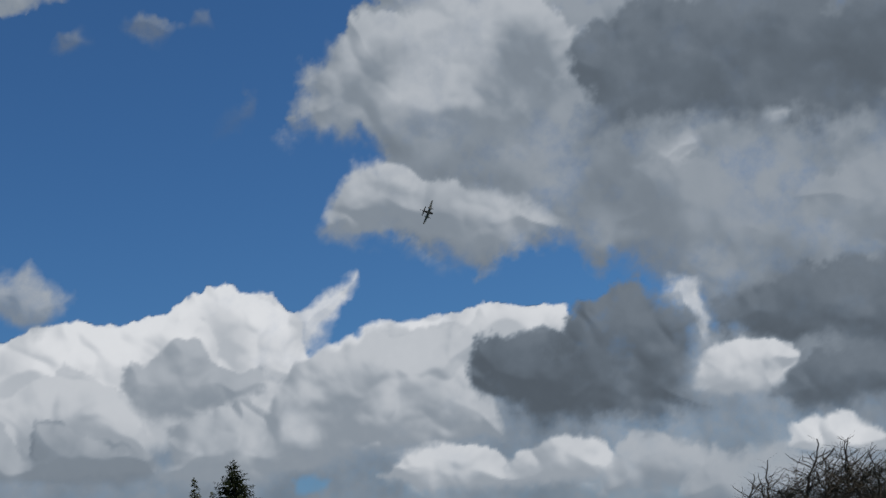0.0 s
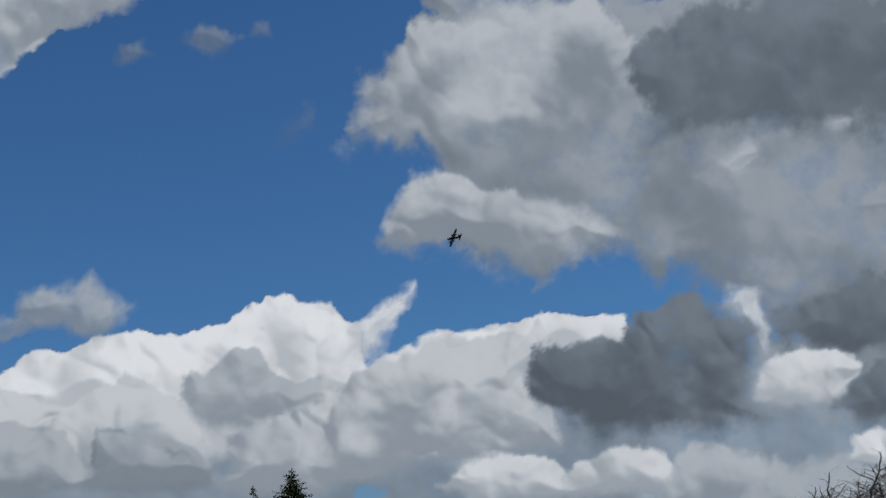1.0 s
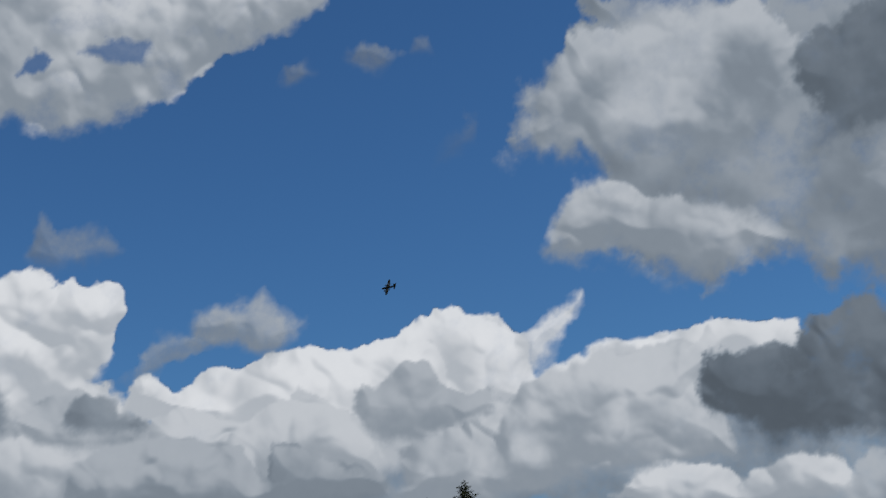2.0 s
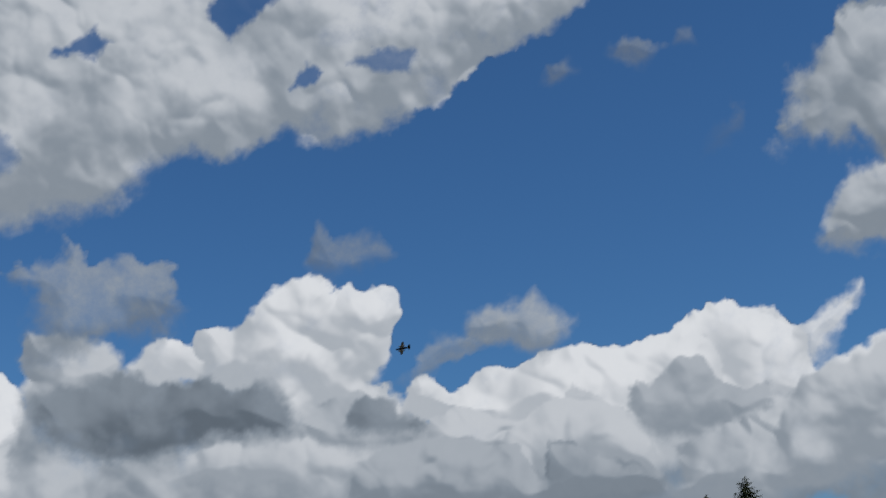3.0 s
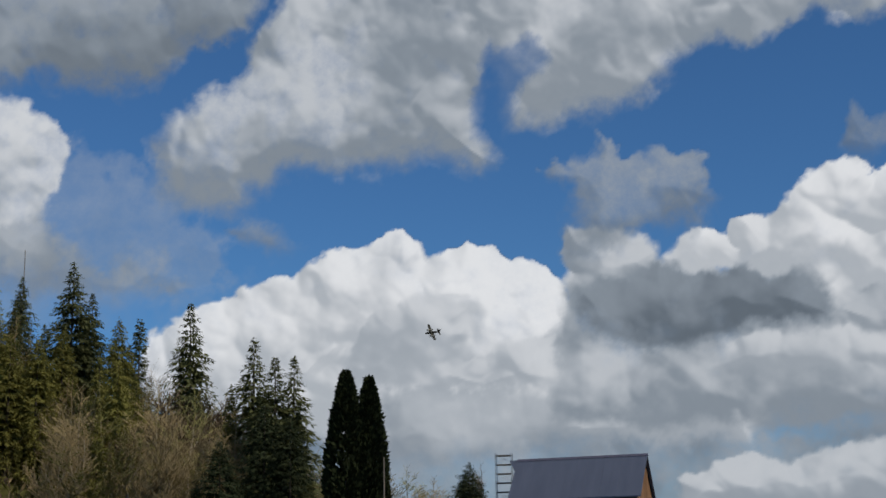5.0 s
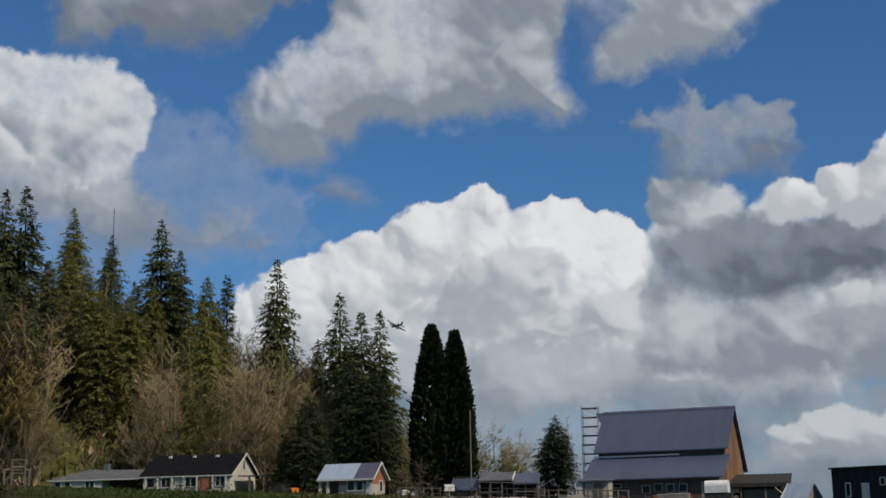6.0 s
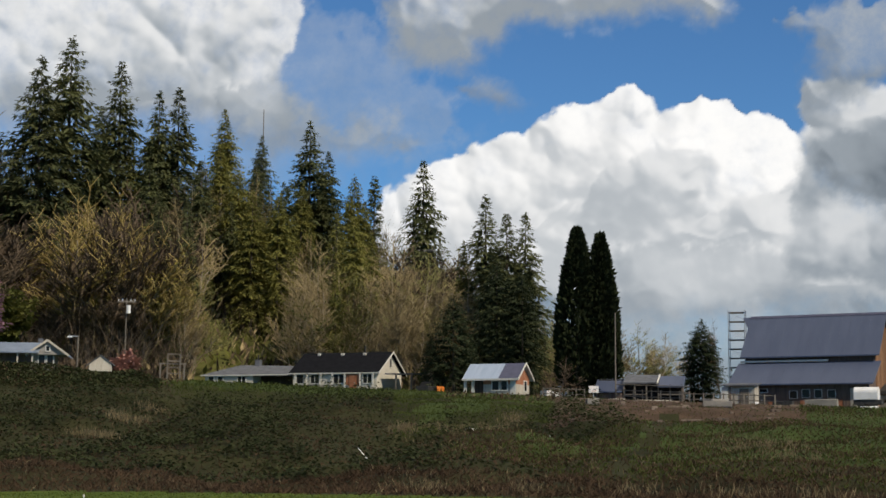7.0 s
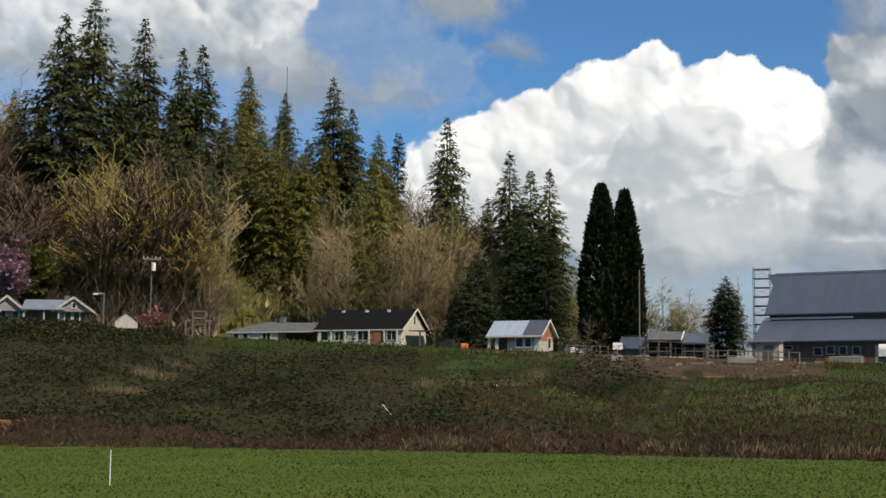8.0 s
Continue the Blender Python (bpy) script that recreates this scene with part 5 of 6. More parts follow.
def farmhouse():
    x, y = polar(-2.75, 186)
    ob = thing("farmhouse", pose(x, y, ground_z(-2.75, 182) - 0.25, 0, 0, -20), "white farmhouse with a black shingle roof and gabled end", "house")
    part("roof", slope(0, 5.2, -4.7, 2.5, -6.1, 6.0, 0.16), M_BLACK, ob)
    part("roof", slope(0, 5.2, 4.7, 2.5, -6.1, 6.0, 0.16), M_BLACK, ob)
    part("wall", prism([(-4.5, 0), (-4.5, 2.45), (0, 5.0), (4.0, 2.7), (4.0, 0)], -5.6, 5.6), M_WHITE, ob)
    part("gutter", box(-6.1, 6.0, -4.82, -4.7, 2.3, 2.42), M_TRIM, ob)
    for s in (-1, 1):
        part("verge_board", prism([(0, 5.24), (s * 4.75, 2.52), (s * 4.75, 2.3), (0, 5.02)], 6.0, 6.08), M_TRIM, ob)
    for xx, w in ((-4.6, 0.9), (-2.6, 1.1), (0.6, 1.3), (4.4, 1.1)):
        window(ob, xx, -4.55, 1.15, w, 1.05)
    part("porch_panel", box(1.6, 3.4, -4.6, -4.5, 0.9, 2.2), M_BRICK, ob, "red-brown porch panel")
    door(ob, 2.5, -4.63, 0.1, 0.9, 2.0, M_BRICK)
    win = window(ob, 5.62, 0.0, 3.3, 0.55, 1.0, "side")
    for xx in (-5.2, -3.6, -1.7, -0.2, 1.5, 3.5, 5.2):
        part("porch_post", box(xx - 0.06, xx + 0.06, -4.86, -4.74, 0, 2.3), M_TRIM, ob)
    part("porch_rail", box(-5.2, 0.0, -4.86, -4.78, 0.85, 0.93), M_POST, ob)
    part("stove_pipe", tube((1.8, 1.0, 4.3), (1.8, 1.0, 6.1), 0.12, 0.12, 8), M_DARK, ob)
    for xx in (-3.8, -0.6, 2.4):
        part("roof_vent", box(xx - 0.2, xx + 0.2, -0.75, -0.4, 4.8, 5.08, 0.03), M_TRIM, ob)
    # low wing with a hipped roof
    hip = bmesh.new()
    v = [hip.verts.new(p) for p in ((-18.6, -4.2, 2.35), (-5.6, -4.2, 2.35), (-5.6, 3.4, 2.35), (-18.6, 3.4, 2.35), (-15.0, -0.4, 3.75), (-5.6, -0.4, 3.55), (-18.6, -4.2, 2.2), (-5.6, -4.2, 2.2), (-5.6, 3.4, 2.2), (-18.6, 3.4, 2.2))]
    for f in ((0, 1, 5, 4), (1, 2, 5), (2, 3, 4, 5), (3, 0, 4), (0, 6, 7, 1), (3, 9, 6, 0), (6, 9, 8, 7)):
        hip.faces.new([v[i] for i in f])
    part("wing_roof", hip, M_GREYROOF, ob, "grey hipped roof")
    part("wing_wall", box(-18.1, -11.4, -4.0, 3.0, 0, 2.25), M_WHITE, ob)
    part("link_wall", box(-11.4, -5.6, -1.6, 3.0, 0, 2.3), M_BOARD, ob)
    part("chimney", box(-12.8, -12.1, -0.7, 0.0, 3.3, 4.4, 0.03), M_GREYROOF, ob)
    part("flue", tube((-12.45, -0.35, 4.4), (-12.45, -0.35, 5.1), 0.1, 0.1, 8), M_DARK, ob)
    for xx, w in ((-17.2, 0.7), (-15.9, 0.7), (-12.9, 1.1)):
        window(ob, xx, -4.05, 1.1, w, 1.0)
    part("wing_gutter", box(-18.6, -6.2, -4.3, -4.2, 2.2, 2.33), M_TRIM, ob)
    # carport
    part("carport_roof", slope(-3.4, 2.35, 3.0, 2.6, 6.2, 9.8, 0.14), M_GREYROOF, ob)
    for xx, yy in ((7.6, -3.2), (9.6, -3.2), (9.6, 2.8)):
        part("carport_post", box(xx - 0.08, xx + 0.08, yy - 0.08, yy + 0.08, 0, 2.3), M_POST, ob)


def small_cabin():
    x, y = polar(3.1, 152)
    ob = thing("cabin", pose(x, y, ground_z(3.1, 150) - 0.05, 0, 0, -24), "small cabin with pale steel roof and red-brown gable", "cabin")
    part("roof", slope(0, 3.55, -2.3, 1.9, -3.2, 0.75, 0.12), M_PALESTEEL, ob)
    part("roof_panel", slope(0, 3.56, -2.3, 1.91, 0.75, 2.95, 0.12), M_PANEL, ob, "dark roof panel")
    part("roof", slope(0, 3.55, 2.3, 1.9, -3.2, 2.95, 0.12), M_PALESTEEL, ob)
    for s in (-1, 1):
        part("verge_board", prism([(0, 3.62), (s * 2.4, 1.92), (s * 2.4, 1.72), (0, 3.42)], 2.95, 3.03), M_TRIM, ob)
    part("eaves_board", box(-3.2, 2.95, -2.4, -2.3, 1.72, 1.9), M_TRIM, ob)
    part("gable_wall", prism([(-1.9, 1.35), (-1.9, 2.05), (0, 3.4), (1.9, 2.05), (1.9, 1.35)], -1.0, 2.6), M_BRICK, ob)
    part("wall", box(-1.0, 2.6, -1.9, 1.9, 0, 1.35), M_CREAM, ob)
    part("porch_back", box(-2.9, -1.0, 0.2, 0.35, 0, 2.4), M_BOARD, ob)
    part("porch_floor", box(-3.1, -1.0, -2.0, 1.8, 0, 0.15), M_POST, ob)
    for xx in (-2.95, -2.1):
        part("porch_post", box(xx - 0.13, xx + 0.13, -2.1, -1.85, 0.1, 1.85), M_TRIM, ob)
    window(ob, 0.35, -1.93, 0.75, 0.7, 0.9)
    window(ob, 1.3, -1.93, 0.75, 0.6, 0.9)
    door(ob, 2.25, -1.93, 0.05, 0.6, 1.75, M_TRIM)
    window(ob, 2.62, 0.6, 0.7, 0.7, 1.0, "side")


def yard_sheds():
    x, y = polar(8.6, 168)
    ob = thing("yard_shed", pose(x, y, ground_z(8.6, 166), 0, 0, -14), "low open sheds with grey roofs in the barnyard", "shed")
    part("roof", slope(1.4, 3.2, -2.2, 2.2, -1.9, 1.9, 0.13), M_GREYROOF, ob)
    part("roof", slope(1.4, 3.05, -2.4, 1.75, 2.0, 4.8, 0.13), M_SLATE, ob)
    part("roof", slope(1.6, 2.75, -2.4, 1.2, -5.2, -2.0, 0.13), M_SLATE, ob)
    part("verge_board", slope(1.45, 3.3, -2.3, 2.2, 1.86, 2.0, 0.18), M_TRIM, ob)
    part("back_wall", box(-5.0, 4.6, 1.1, 1.25, 0, 2.7), M_DARK, ob)
    part("end_wall", box(4.5, 4.62, -1.0, 1.1, 0, 2.2), M_BOARD, ob)
    for xx in (-4.9, -3.4, -1.8, -0.6, 0.7, 2.0, 3.3, 4.6):
        part("post", box(xx - 0.08, xx + 0.08, -2.0, -1.84, 0, 1.95 if xx > -2 else 1.2), M_POST, ob)
    for xx in (-1.8, 2.0):
        part("rail", box(xx, xx + 2.6, -2.05, -1.97, 0.8, 0.92), M_POST, ob)
    part("stall_wall", box(-4.9, -2.0, -1.9, -1.8, 0, 1.0), M_BOARD, ob)


def left_house():
    x, y = polar(-15.2, 150)
    ob = thing("cottage", pose(x, y, ground_z(-15.2, 148) - 0.1, 0, 0, 8), "pale cottage darkened as in cloud shade, with blue-grey roof and front gables", "house")
    part("roof", slope(0, 3.3, -2.6, 2.25, -1.9, 2.2, 0.12), M_BLUEROOF, ob)
    part("roof", slope(0, 3.3, 2.6, 2.25, -1.9, 2.2, 0.12), M_BLUEROOF, ob)
    # walls and gables carry the cloud shade in their colour
    part("wall", box(-5.8, 3.6, -1.3, 2.2, 0, 2.3), M_SHADEDWALL, ob)
    # dark sheet on the wall that stands in for the shade under the porch
    part("porch_shade", box(-1.6, 1.4, -1.36, -1.3, 0.1, 2.1), M_BOARD, ob)
    for x0, w, top in ((3.0, 1.7, 3.35), (-3.3, 1.5, 3.4), (-5.6, 1.4, 3.3)):
        bm = bmesh.new()
        a = [bm.verts.new(p) for p in ((x0 - w, -1.9, 2.05), (x0 + w, -1.9, 2.05), (x0, -1.9, top), (x0 - w, 2.0, 2.05), (x0 + w, 2.0, 2.05), (x0, 2.0, top))]
        for f in ((0, 1, 2), (0, 2, 5, 3), (1, 4, 5, 2), (3, 5, 4), (0, 3, 4, 1)):
            bm.faces.new([a[i] for i in f])
        part("gable", bm, M_SHADEDWALL, ob)
        for s in (-1, 1):
            bm = bmesh.new()
            q = [(x0 + s * (w + 0.35), 1.95), (x0, top + 0.14), (x0, top + 0.02), (x0 + s * (w + 0.35), 1.83)]
            f0, f1 = [bm.verts.new((p, -2.2, z)) for p, z in q], [bm.verts.new((p, 2.1, z)) for p, z in q]
            for i in range(4):
                bm.faces.new((f0[i], f0[(i + 1) % 4], f1[(i + 1) % 4], f1[i]))
            bm.faces.new(f0)
            bm.faces.new(f1[::-1])
            part("gable_roof", bm, M_BLUEROOF if x0 > 0 else M_DARK, ob)
            part("verge_board", box(0, math.hypot(w + 0.35, top - 1.9), -0.04, 0.04, -0.12, 0.08), M_CREAM, ob).matrix_basis = pose(x0, -2.22, top + 0.06, 0, math.degrees(math.atan2(top - 1.9, w + 0.35)) if s > 0 else 180 - math.degrees(math.atan2(top - 1.9, w + 0.35)), 0)
    window(ob, 3.0, -1.93, 2.4, 0.3, 0.45)
    for xx in (-5.4, -4.6, -3.8, -2.6, 2.4, 3.2):
        window(ob, xx, -1.36, 0.9, 0.55, 1.1)
    for xx in (-1.7, 0.2, 1.6):
        part("porch_post", box(xx - 0.07, xx + 0.07, -2.3, -2.16, 0, 2.2), M_CREAM, ob)
    part("chimney", box(1.8, 2.3, 0.3, 0.8, 2.9, 3.75, 0.03), M_GREYROOF, ob)


def garden_shed():
    x, y = polar(-12.2, 150)
    ob = thing("garden_shed", pose(x, y, ground_z(-12.2, 150), 0, 0, 14), "small white gabled garden shed behind brambles", "shed")
    part("wall", prism([(-1.1, 0), (-1.1, 1.3), (0, 2.1), (1.1, 1.3), (1.1, 0)], -1.2, 1.2), M_CREAM, ob)
    for s in (-1, 1):
        part("roof", slope(0, 2.25, s * 1.4, 1.2, -1.35, 1.35, 0.08), M_GREYROOF, ob)
    ob.matrix_basis = pose(x, y, ground_z(-12.2, 150) + 0.1, 0, 0, 104)


def pole(az, d, top, label, cross=False, lamp=False):
    x, y = polar(az, d)
    z = ground_z(az, d)
    h = EYE + d * math.tan(radians(top)) - z
    ob = thing("utility_pole", pose(x, y, z, 0, 0, 10), label, "pole")
    part("shaft", tube((0, 0, -0.5), (0, 0, h), 0.095, 0.07, 8), M_POST, ob)
    if cross:
        part("crossarm", box(-1.1, 1.1, -0.08, 0.08, h - 0.5, h - 0.32), M_POST, ob)
        part("transformer", tube((0.25, -0.32, h - 1.9), (0.25, -0.32, h - 0.9), 0.27, 0.27, 10), M_TANK, ob)
        for s in (-1, -0.5, 0.5, 1):
            part("insulator", tube((s, 0, h - 0.32), (s, 0, h - 0.1), 0.05, 0.04, 6), M_TANK, ob)
    if lamp:
        part("lamp_arm", box(-0.9, 0.1, -0.05, 0.05, h - 0.15, h - 0.05), M_STEEL, ob)
        part("lamp_head", box(-1.1, -0.6, -0.12, 0.12, h - 0.25, h - 0.08, 0.03), M_TANK, ob)


def arbor():
    x, y = polar(-9.45, 108)
    ob = thing("garden_arbor", pose(x, y, ground_z(-9.45, 108), 0, 0, 12), "weathered timber arbor gate above the bank", "arbor")
    for xx, h in ((-0.95, 1.25), (-0.45, 2.0), (0.45, 2.0), (0.75, 1.3)):
        part("post", box(xx - 0.055, xx + 0.055, -0.05, 0.06, -0.2, h), M_POST, ob)
    for z in (0.55, 1.0, 1.45, 1.95):
        part("rail", box(-0.5, 0.5, -0.04, 0.04, z, z + 0.08), M_POST, ob)
    part("top_beam", box(-1.05, 0.9, 0.1, 0.2, 1.25, 1.36), M_POST, ob)


def block(name, az, d, w, h, mat, label, category, turn=0, depth=0.8):
    """A rough-edged low block of concrete, stone or debris."""
    x, y = polar(az, d)
    r = random.Random(int(az * 100 + d))
    bm = box(-w / 2, w / 2, -depth / 2, depth / 2, 0, h, 0.05)
    for v in bm.verts:
        v.co += Vector((r.uniform(-1, 1), r.uniform(-1, 1), r.uniform(-1, 1))) * 0.05 * min(w, h + 0.2)
    me = bpy.data.meshes.new(name)
    bm.to_mesh(me)
    bm.free()
    me.materials.append(mat)
    ob = new(name, me)
    ob.matrix_basis = pose(x, y, ground_z(az, d) - 0.04, 0, 0, turn)
    return tagged(ob, label, category)


def hoop():
    x, y = polar(6.75, 150)
    ob = thing("basketball_hoop", pose(x, y, ground_z(6.75, 150), 0, 0, 0), "white backboard on a short post in the yard", "hoop")
    part("backboard", box(-0.5, 0.5, -0.04, 0.04, 0.75, 1.45, 0.01), M_TANK, ob)
    part("post", tube((0, 0.1, -0.1), (0, 0.1, 1.3), 0.05, 0.05, 6), M_STEEL, ob)
    part("rim", tube((0, -0.35, 0.9), (0, -0.35, 0.93), 0.22, 0.22, 10), M_ORANGE, ob)


def car(az, d, mat, label, turn):
    x, y = polar(az, d)
    ob = thing("parked_car", pose(x, y, ground_z(az, d), 0, 0, turn), label, "car")
    part("body", prism([(-0.85, 0.3), (-0.88, 0.8), (-0.8, 0.92), (0.8, 0.92), (0.88, 0.8), (0.85, 0.3)], -2.1, 2.1), mat, ob)
    cab = bmesh.new()
    lo, hi = [cab.verts.new(p) for p in ((-1.5, -0.78, 0.9), (1.1, -0.78, 0.9), (1.1, 0.78, 0.9), (-1.5, 0.78, 0.9))], [cab.verts.new(p) for p in ((-1.1, -0.65, 1.42), (0.45, -0.65, 1.42), (0.45, 0.65, 1.42), (-1.1, 0.65, 1.42))]
    for i in range(4):
        cab.faces.new((lo[i], lo[(i + 1) % 4], hi[(i + 1) % 4], hi[i]))
    cab.faces.new(hi)
    part("cabin_glass", cab, M_GLASS, ob)
    part("roof", box(-1.1, 0.45, -0.65, 0.65, 1.42, 1.47), mat, ob)
    for xx in (-1.3, 1.3):
        for yy in (-0.9, 0.7):
            part("wheel", tube((xx, yy, 0.32), (xx, yy + 0.2, 0.32), 0.32, 0.32, 14), M_DARK, ob)


def fence(az0, d0, az1, d1, n, label, rails=2, h=1.1):
    a, b = Vector(polar(az0, d0)), Vector(polar(az1, d1))
    ob = thing("rail_fence", pose(a.x, a.y, 0), label, "fence")
    last = None
    for i in range(n + 1):
        p = a.lerp(b, i / n)
        z = height(p.x, p.y)
        q = p - a
        part("post", box(q.x - 0.06, q.x + 0.06, q.y - 0.06, q.y + 0.06, z - 0.2, z + h), M_POST, ob)
        if last:
            for k in range(rails):
                u = h * (0.45 + 0.45 * k)
                part("rail", tube((last[0], last[1], last[2] + u), (q.x, q.y, z + u), 0.045, 0.045, 4), M_POST, ob)
        last = (q.x, q.y, z)


barn()
scaffold()
lean_shed()
tank_trailer()
low_shed()
kennel()
black_cabin()
farmhouse()
small_cabin()
yard_sheds()
left_house()
garden_shed()
arbor()
hoop()
pole(7.6, 165, 5.2, "grey utility pole beside the barnyard sheds")
pole(-11.3, 186, 5.55, "utility pole with crossarm and white transformer", True)
pole(-13.05, 156, 4.1, "yard lamp on a grey pole", lamp=True)
pole(-6.25, 266, 12.95, "thin mast among the firs on the hill")
fence(4.8, 148, 6.4, 147, 5, "grey timber rail fence beside the cabin")
fence(10.2, 140, 13.6, 136, 9, "leaning timber rail fence before the barn")
fence(7.6, 152, 10.4, 146, 8, "timber rail fence round the barnyard", 3, 1.3)
car(5.45, 172, M_TANK, "white car parked behind the cabin", 20)
car(0.45, 176, M_DARK, "dark car under the carport", 60)
block("concrete_block", 6.7, 99, 0.85, 0.42, M_CONCRETE, "pale rough concrete block on the bank's edge", "block")
block("concrete_slab", 11.45, 100, 1.9, 0.45, M_CONCRETE, "long pale concrete slab on the bank's edge", "slab", -12)
block("rubble_heap", 11.4, 104, 1.4, 0.5, M_CONCRETE, "pale rubble heap on the reddish yard", "rubble", 20, 1.2)
block("concrete_barrier", 15.3, 140, 2.9, 0.95, M_CONCRETE, "rough grey concrete barrier before the barn", "barrier", -25)
block("tarpaulin_heap", 16.9, 138, 2.2, 0.4, M_TANK, "white tarpaulin heap beside the barn", "tarpaulin", -10, 1.2)
block("feed_trough", 13.9, 146, 2.0, 0.6, M_DARK, "dark feed trough against the barn", "trough", -30)
block("timber_stack", 9.0, 118, 3.0, 0.25, M_CREAM, "pale timbers stacked on reddish earth", "timber", 5)
block("timber_stack", 7.4, 112, 2.2, 0.2, M_CREAM, "pale timbers stacked on reddish earth", "timber", -8)
block("feed_sack", 2.0, 84, 0.5, 0.2, M_TANK, "white sack lying in rough grass", "sack", 15)
block("feed_sack", 4.9, 78, 0.4, 0.22, M_TANK, "white sack lying in rough grass", "sack", -30)
block("white_bucket", 12.9, 147, 0.4, 0.45, M_TANK, "white bucket beside the small shed", "bucket", 0, 0.4)
block("orange_tarpaulin", 0.82, 150, 0.75, 0.85, M_ORANGE, "round orange tarpaulin bundle beside the carport", "tarpaulin", 0, 0.7)
block("orange_barrow", -16.5, 62, 1.3, 0.3, M_BRICK, "rusty red barrow on the bank", "barrow", 10)


def yard_litter():
    """Scraps of stone, board and sheet strewn over the yard."""
    r = random.Random(61)
    bm = bmesh.new()
    for _ in range(240):
        az, d = r.uniform(5.4, 14.5), r.uniform(88, 146)
        x, y = polar(az, d)
        w, l, h = r.uniform(0.04, 0.2), r.uniform(0.05, 0.2), r.uniform(0.03, 0.14)
        if r.random() < 0.15:
            w *= 4
        z = height(x, y)
        box(x - w, x + w, y - l, y + l, z - 0.03, z + h, bm=bm)
    me = bpy.data.meshes.new("yard_litter")
    bm.to_mesh(me)
    bm.free()
    me.materials.append(M_LITTER)
    tagged(new("yard_litter", me), "scraps of board, stone and sheet strewn over the yard", "litter", kind="stuff")


M_LITTER = material("mixed_scraps", (0.06, 0.04, 0.03), (0.26, 0.21, 0.17), 0.4, 0.9, vary=0.5, island=1.0)
yard_litter()


# ---- garden trees, brambles and grass ----
M_WILLOW = material("yellow_twigs", (0.25, 0.19, 0.066), (0.40, 0.31, 0.125), 1.0, 0.9, bump=0, vary=0.2, island=0.6, through=0.2)


def garden_tree(az, d, top, wide, bud, label, seed, bark=M_BARK, twig=M_GREYTWIG, buds=4, name="garden_tree", size=0.2):
    tall = EYE + d * math.tan(radians(top)) - ground_z(az, d)
    plant(name, label, bare_meshes(seed, tall, wide, bark, twig, bud, 5, 0.3, 1.0, buds, 0.2, size), BARE_PARTS, az, d, (1.25, 1.25, 1))


garden_tree(-16.5, 160, 6.1, 0.9, M_PINK, "pink blossoming cherry tree beside the cottage", 41, buds=14, size=0.26)
garden_tree(-15.2, 172, 5.8, 0.8, M_OLIVE, "yellow-green tree in young leaf behind the cottage", 42, buds=14, size=0.26)
garden_tree(-11.0, 152, 3.55, 1.1, M_RED, "low reddish budding shrub tree by the cottage", 43, buds=8, name="shrub", size=0.16)
willow = bare_meshes(44, 17, 0.8, M_PALE, M_WILLOW, M_BUD, 6, 0.5, 0.5, 1, 0.14, 0.12, 0.022)
for az, top, d in ((-12.7, 10.3, 204), (-13.3, 9.6, 205), (-11.8, 9.9, 203), (-11.1, 9.2, 204), (-10.6, 8.3, 203)):
    bare(willow, az, top, d, 1.2, "willow_tree", "yellow-twigged budding willow on the hillside", "willows on the hill")
garden_tree(-9.0, 168, 3.8, 1.1, None, "low grey leafless shrub by the lawn", 45, name="shrub")
garden_tree(5.6, 168, 3.6, 1.1, None, "grey leafless shrub before the cypresses", 47, name="shrub")


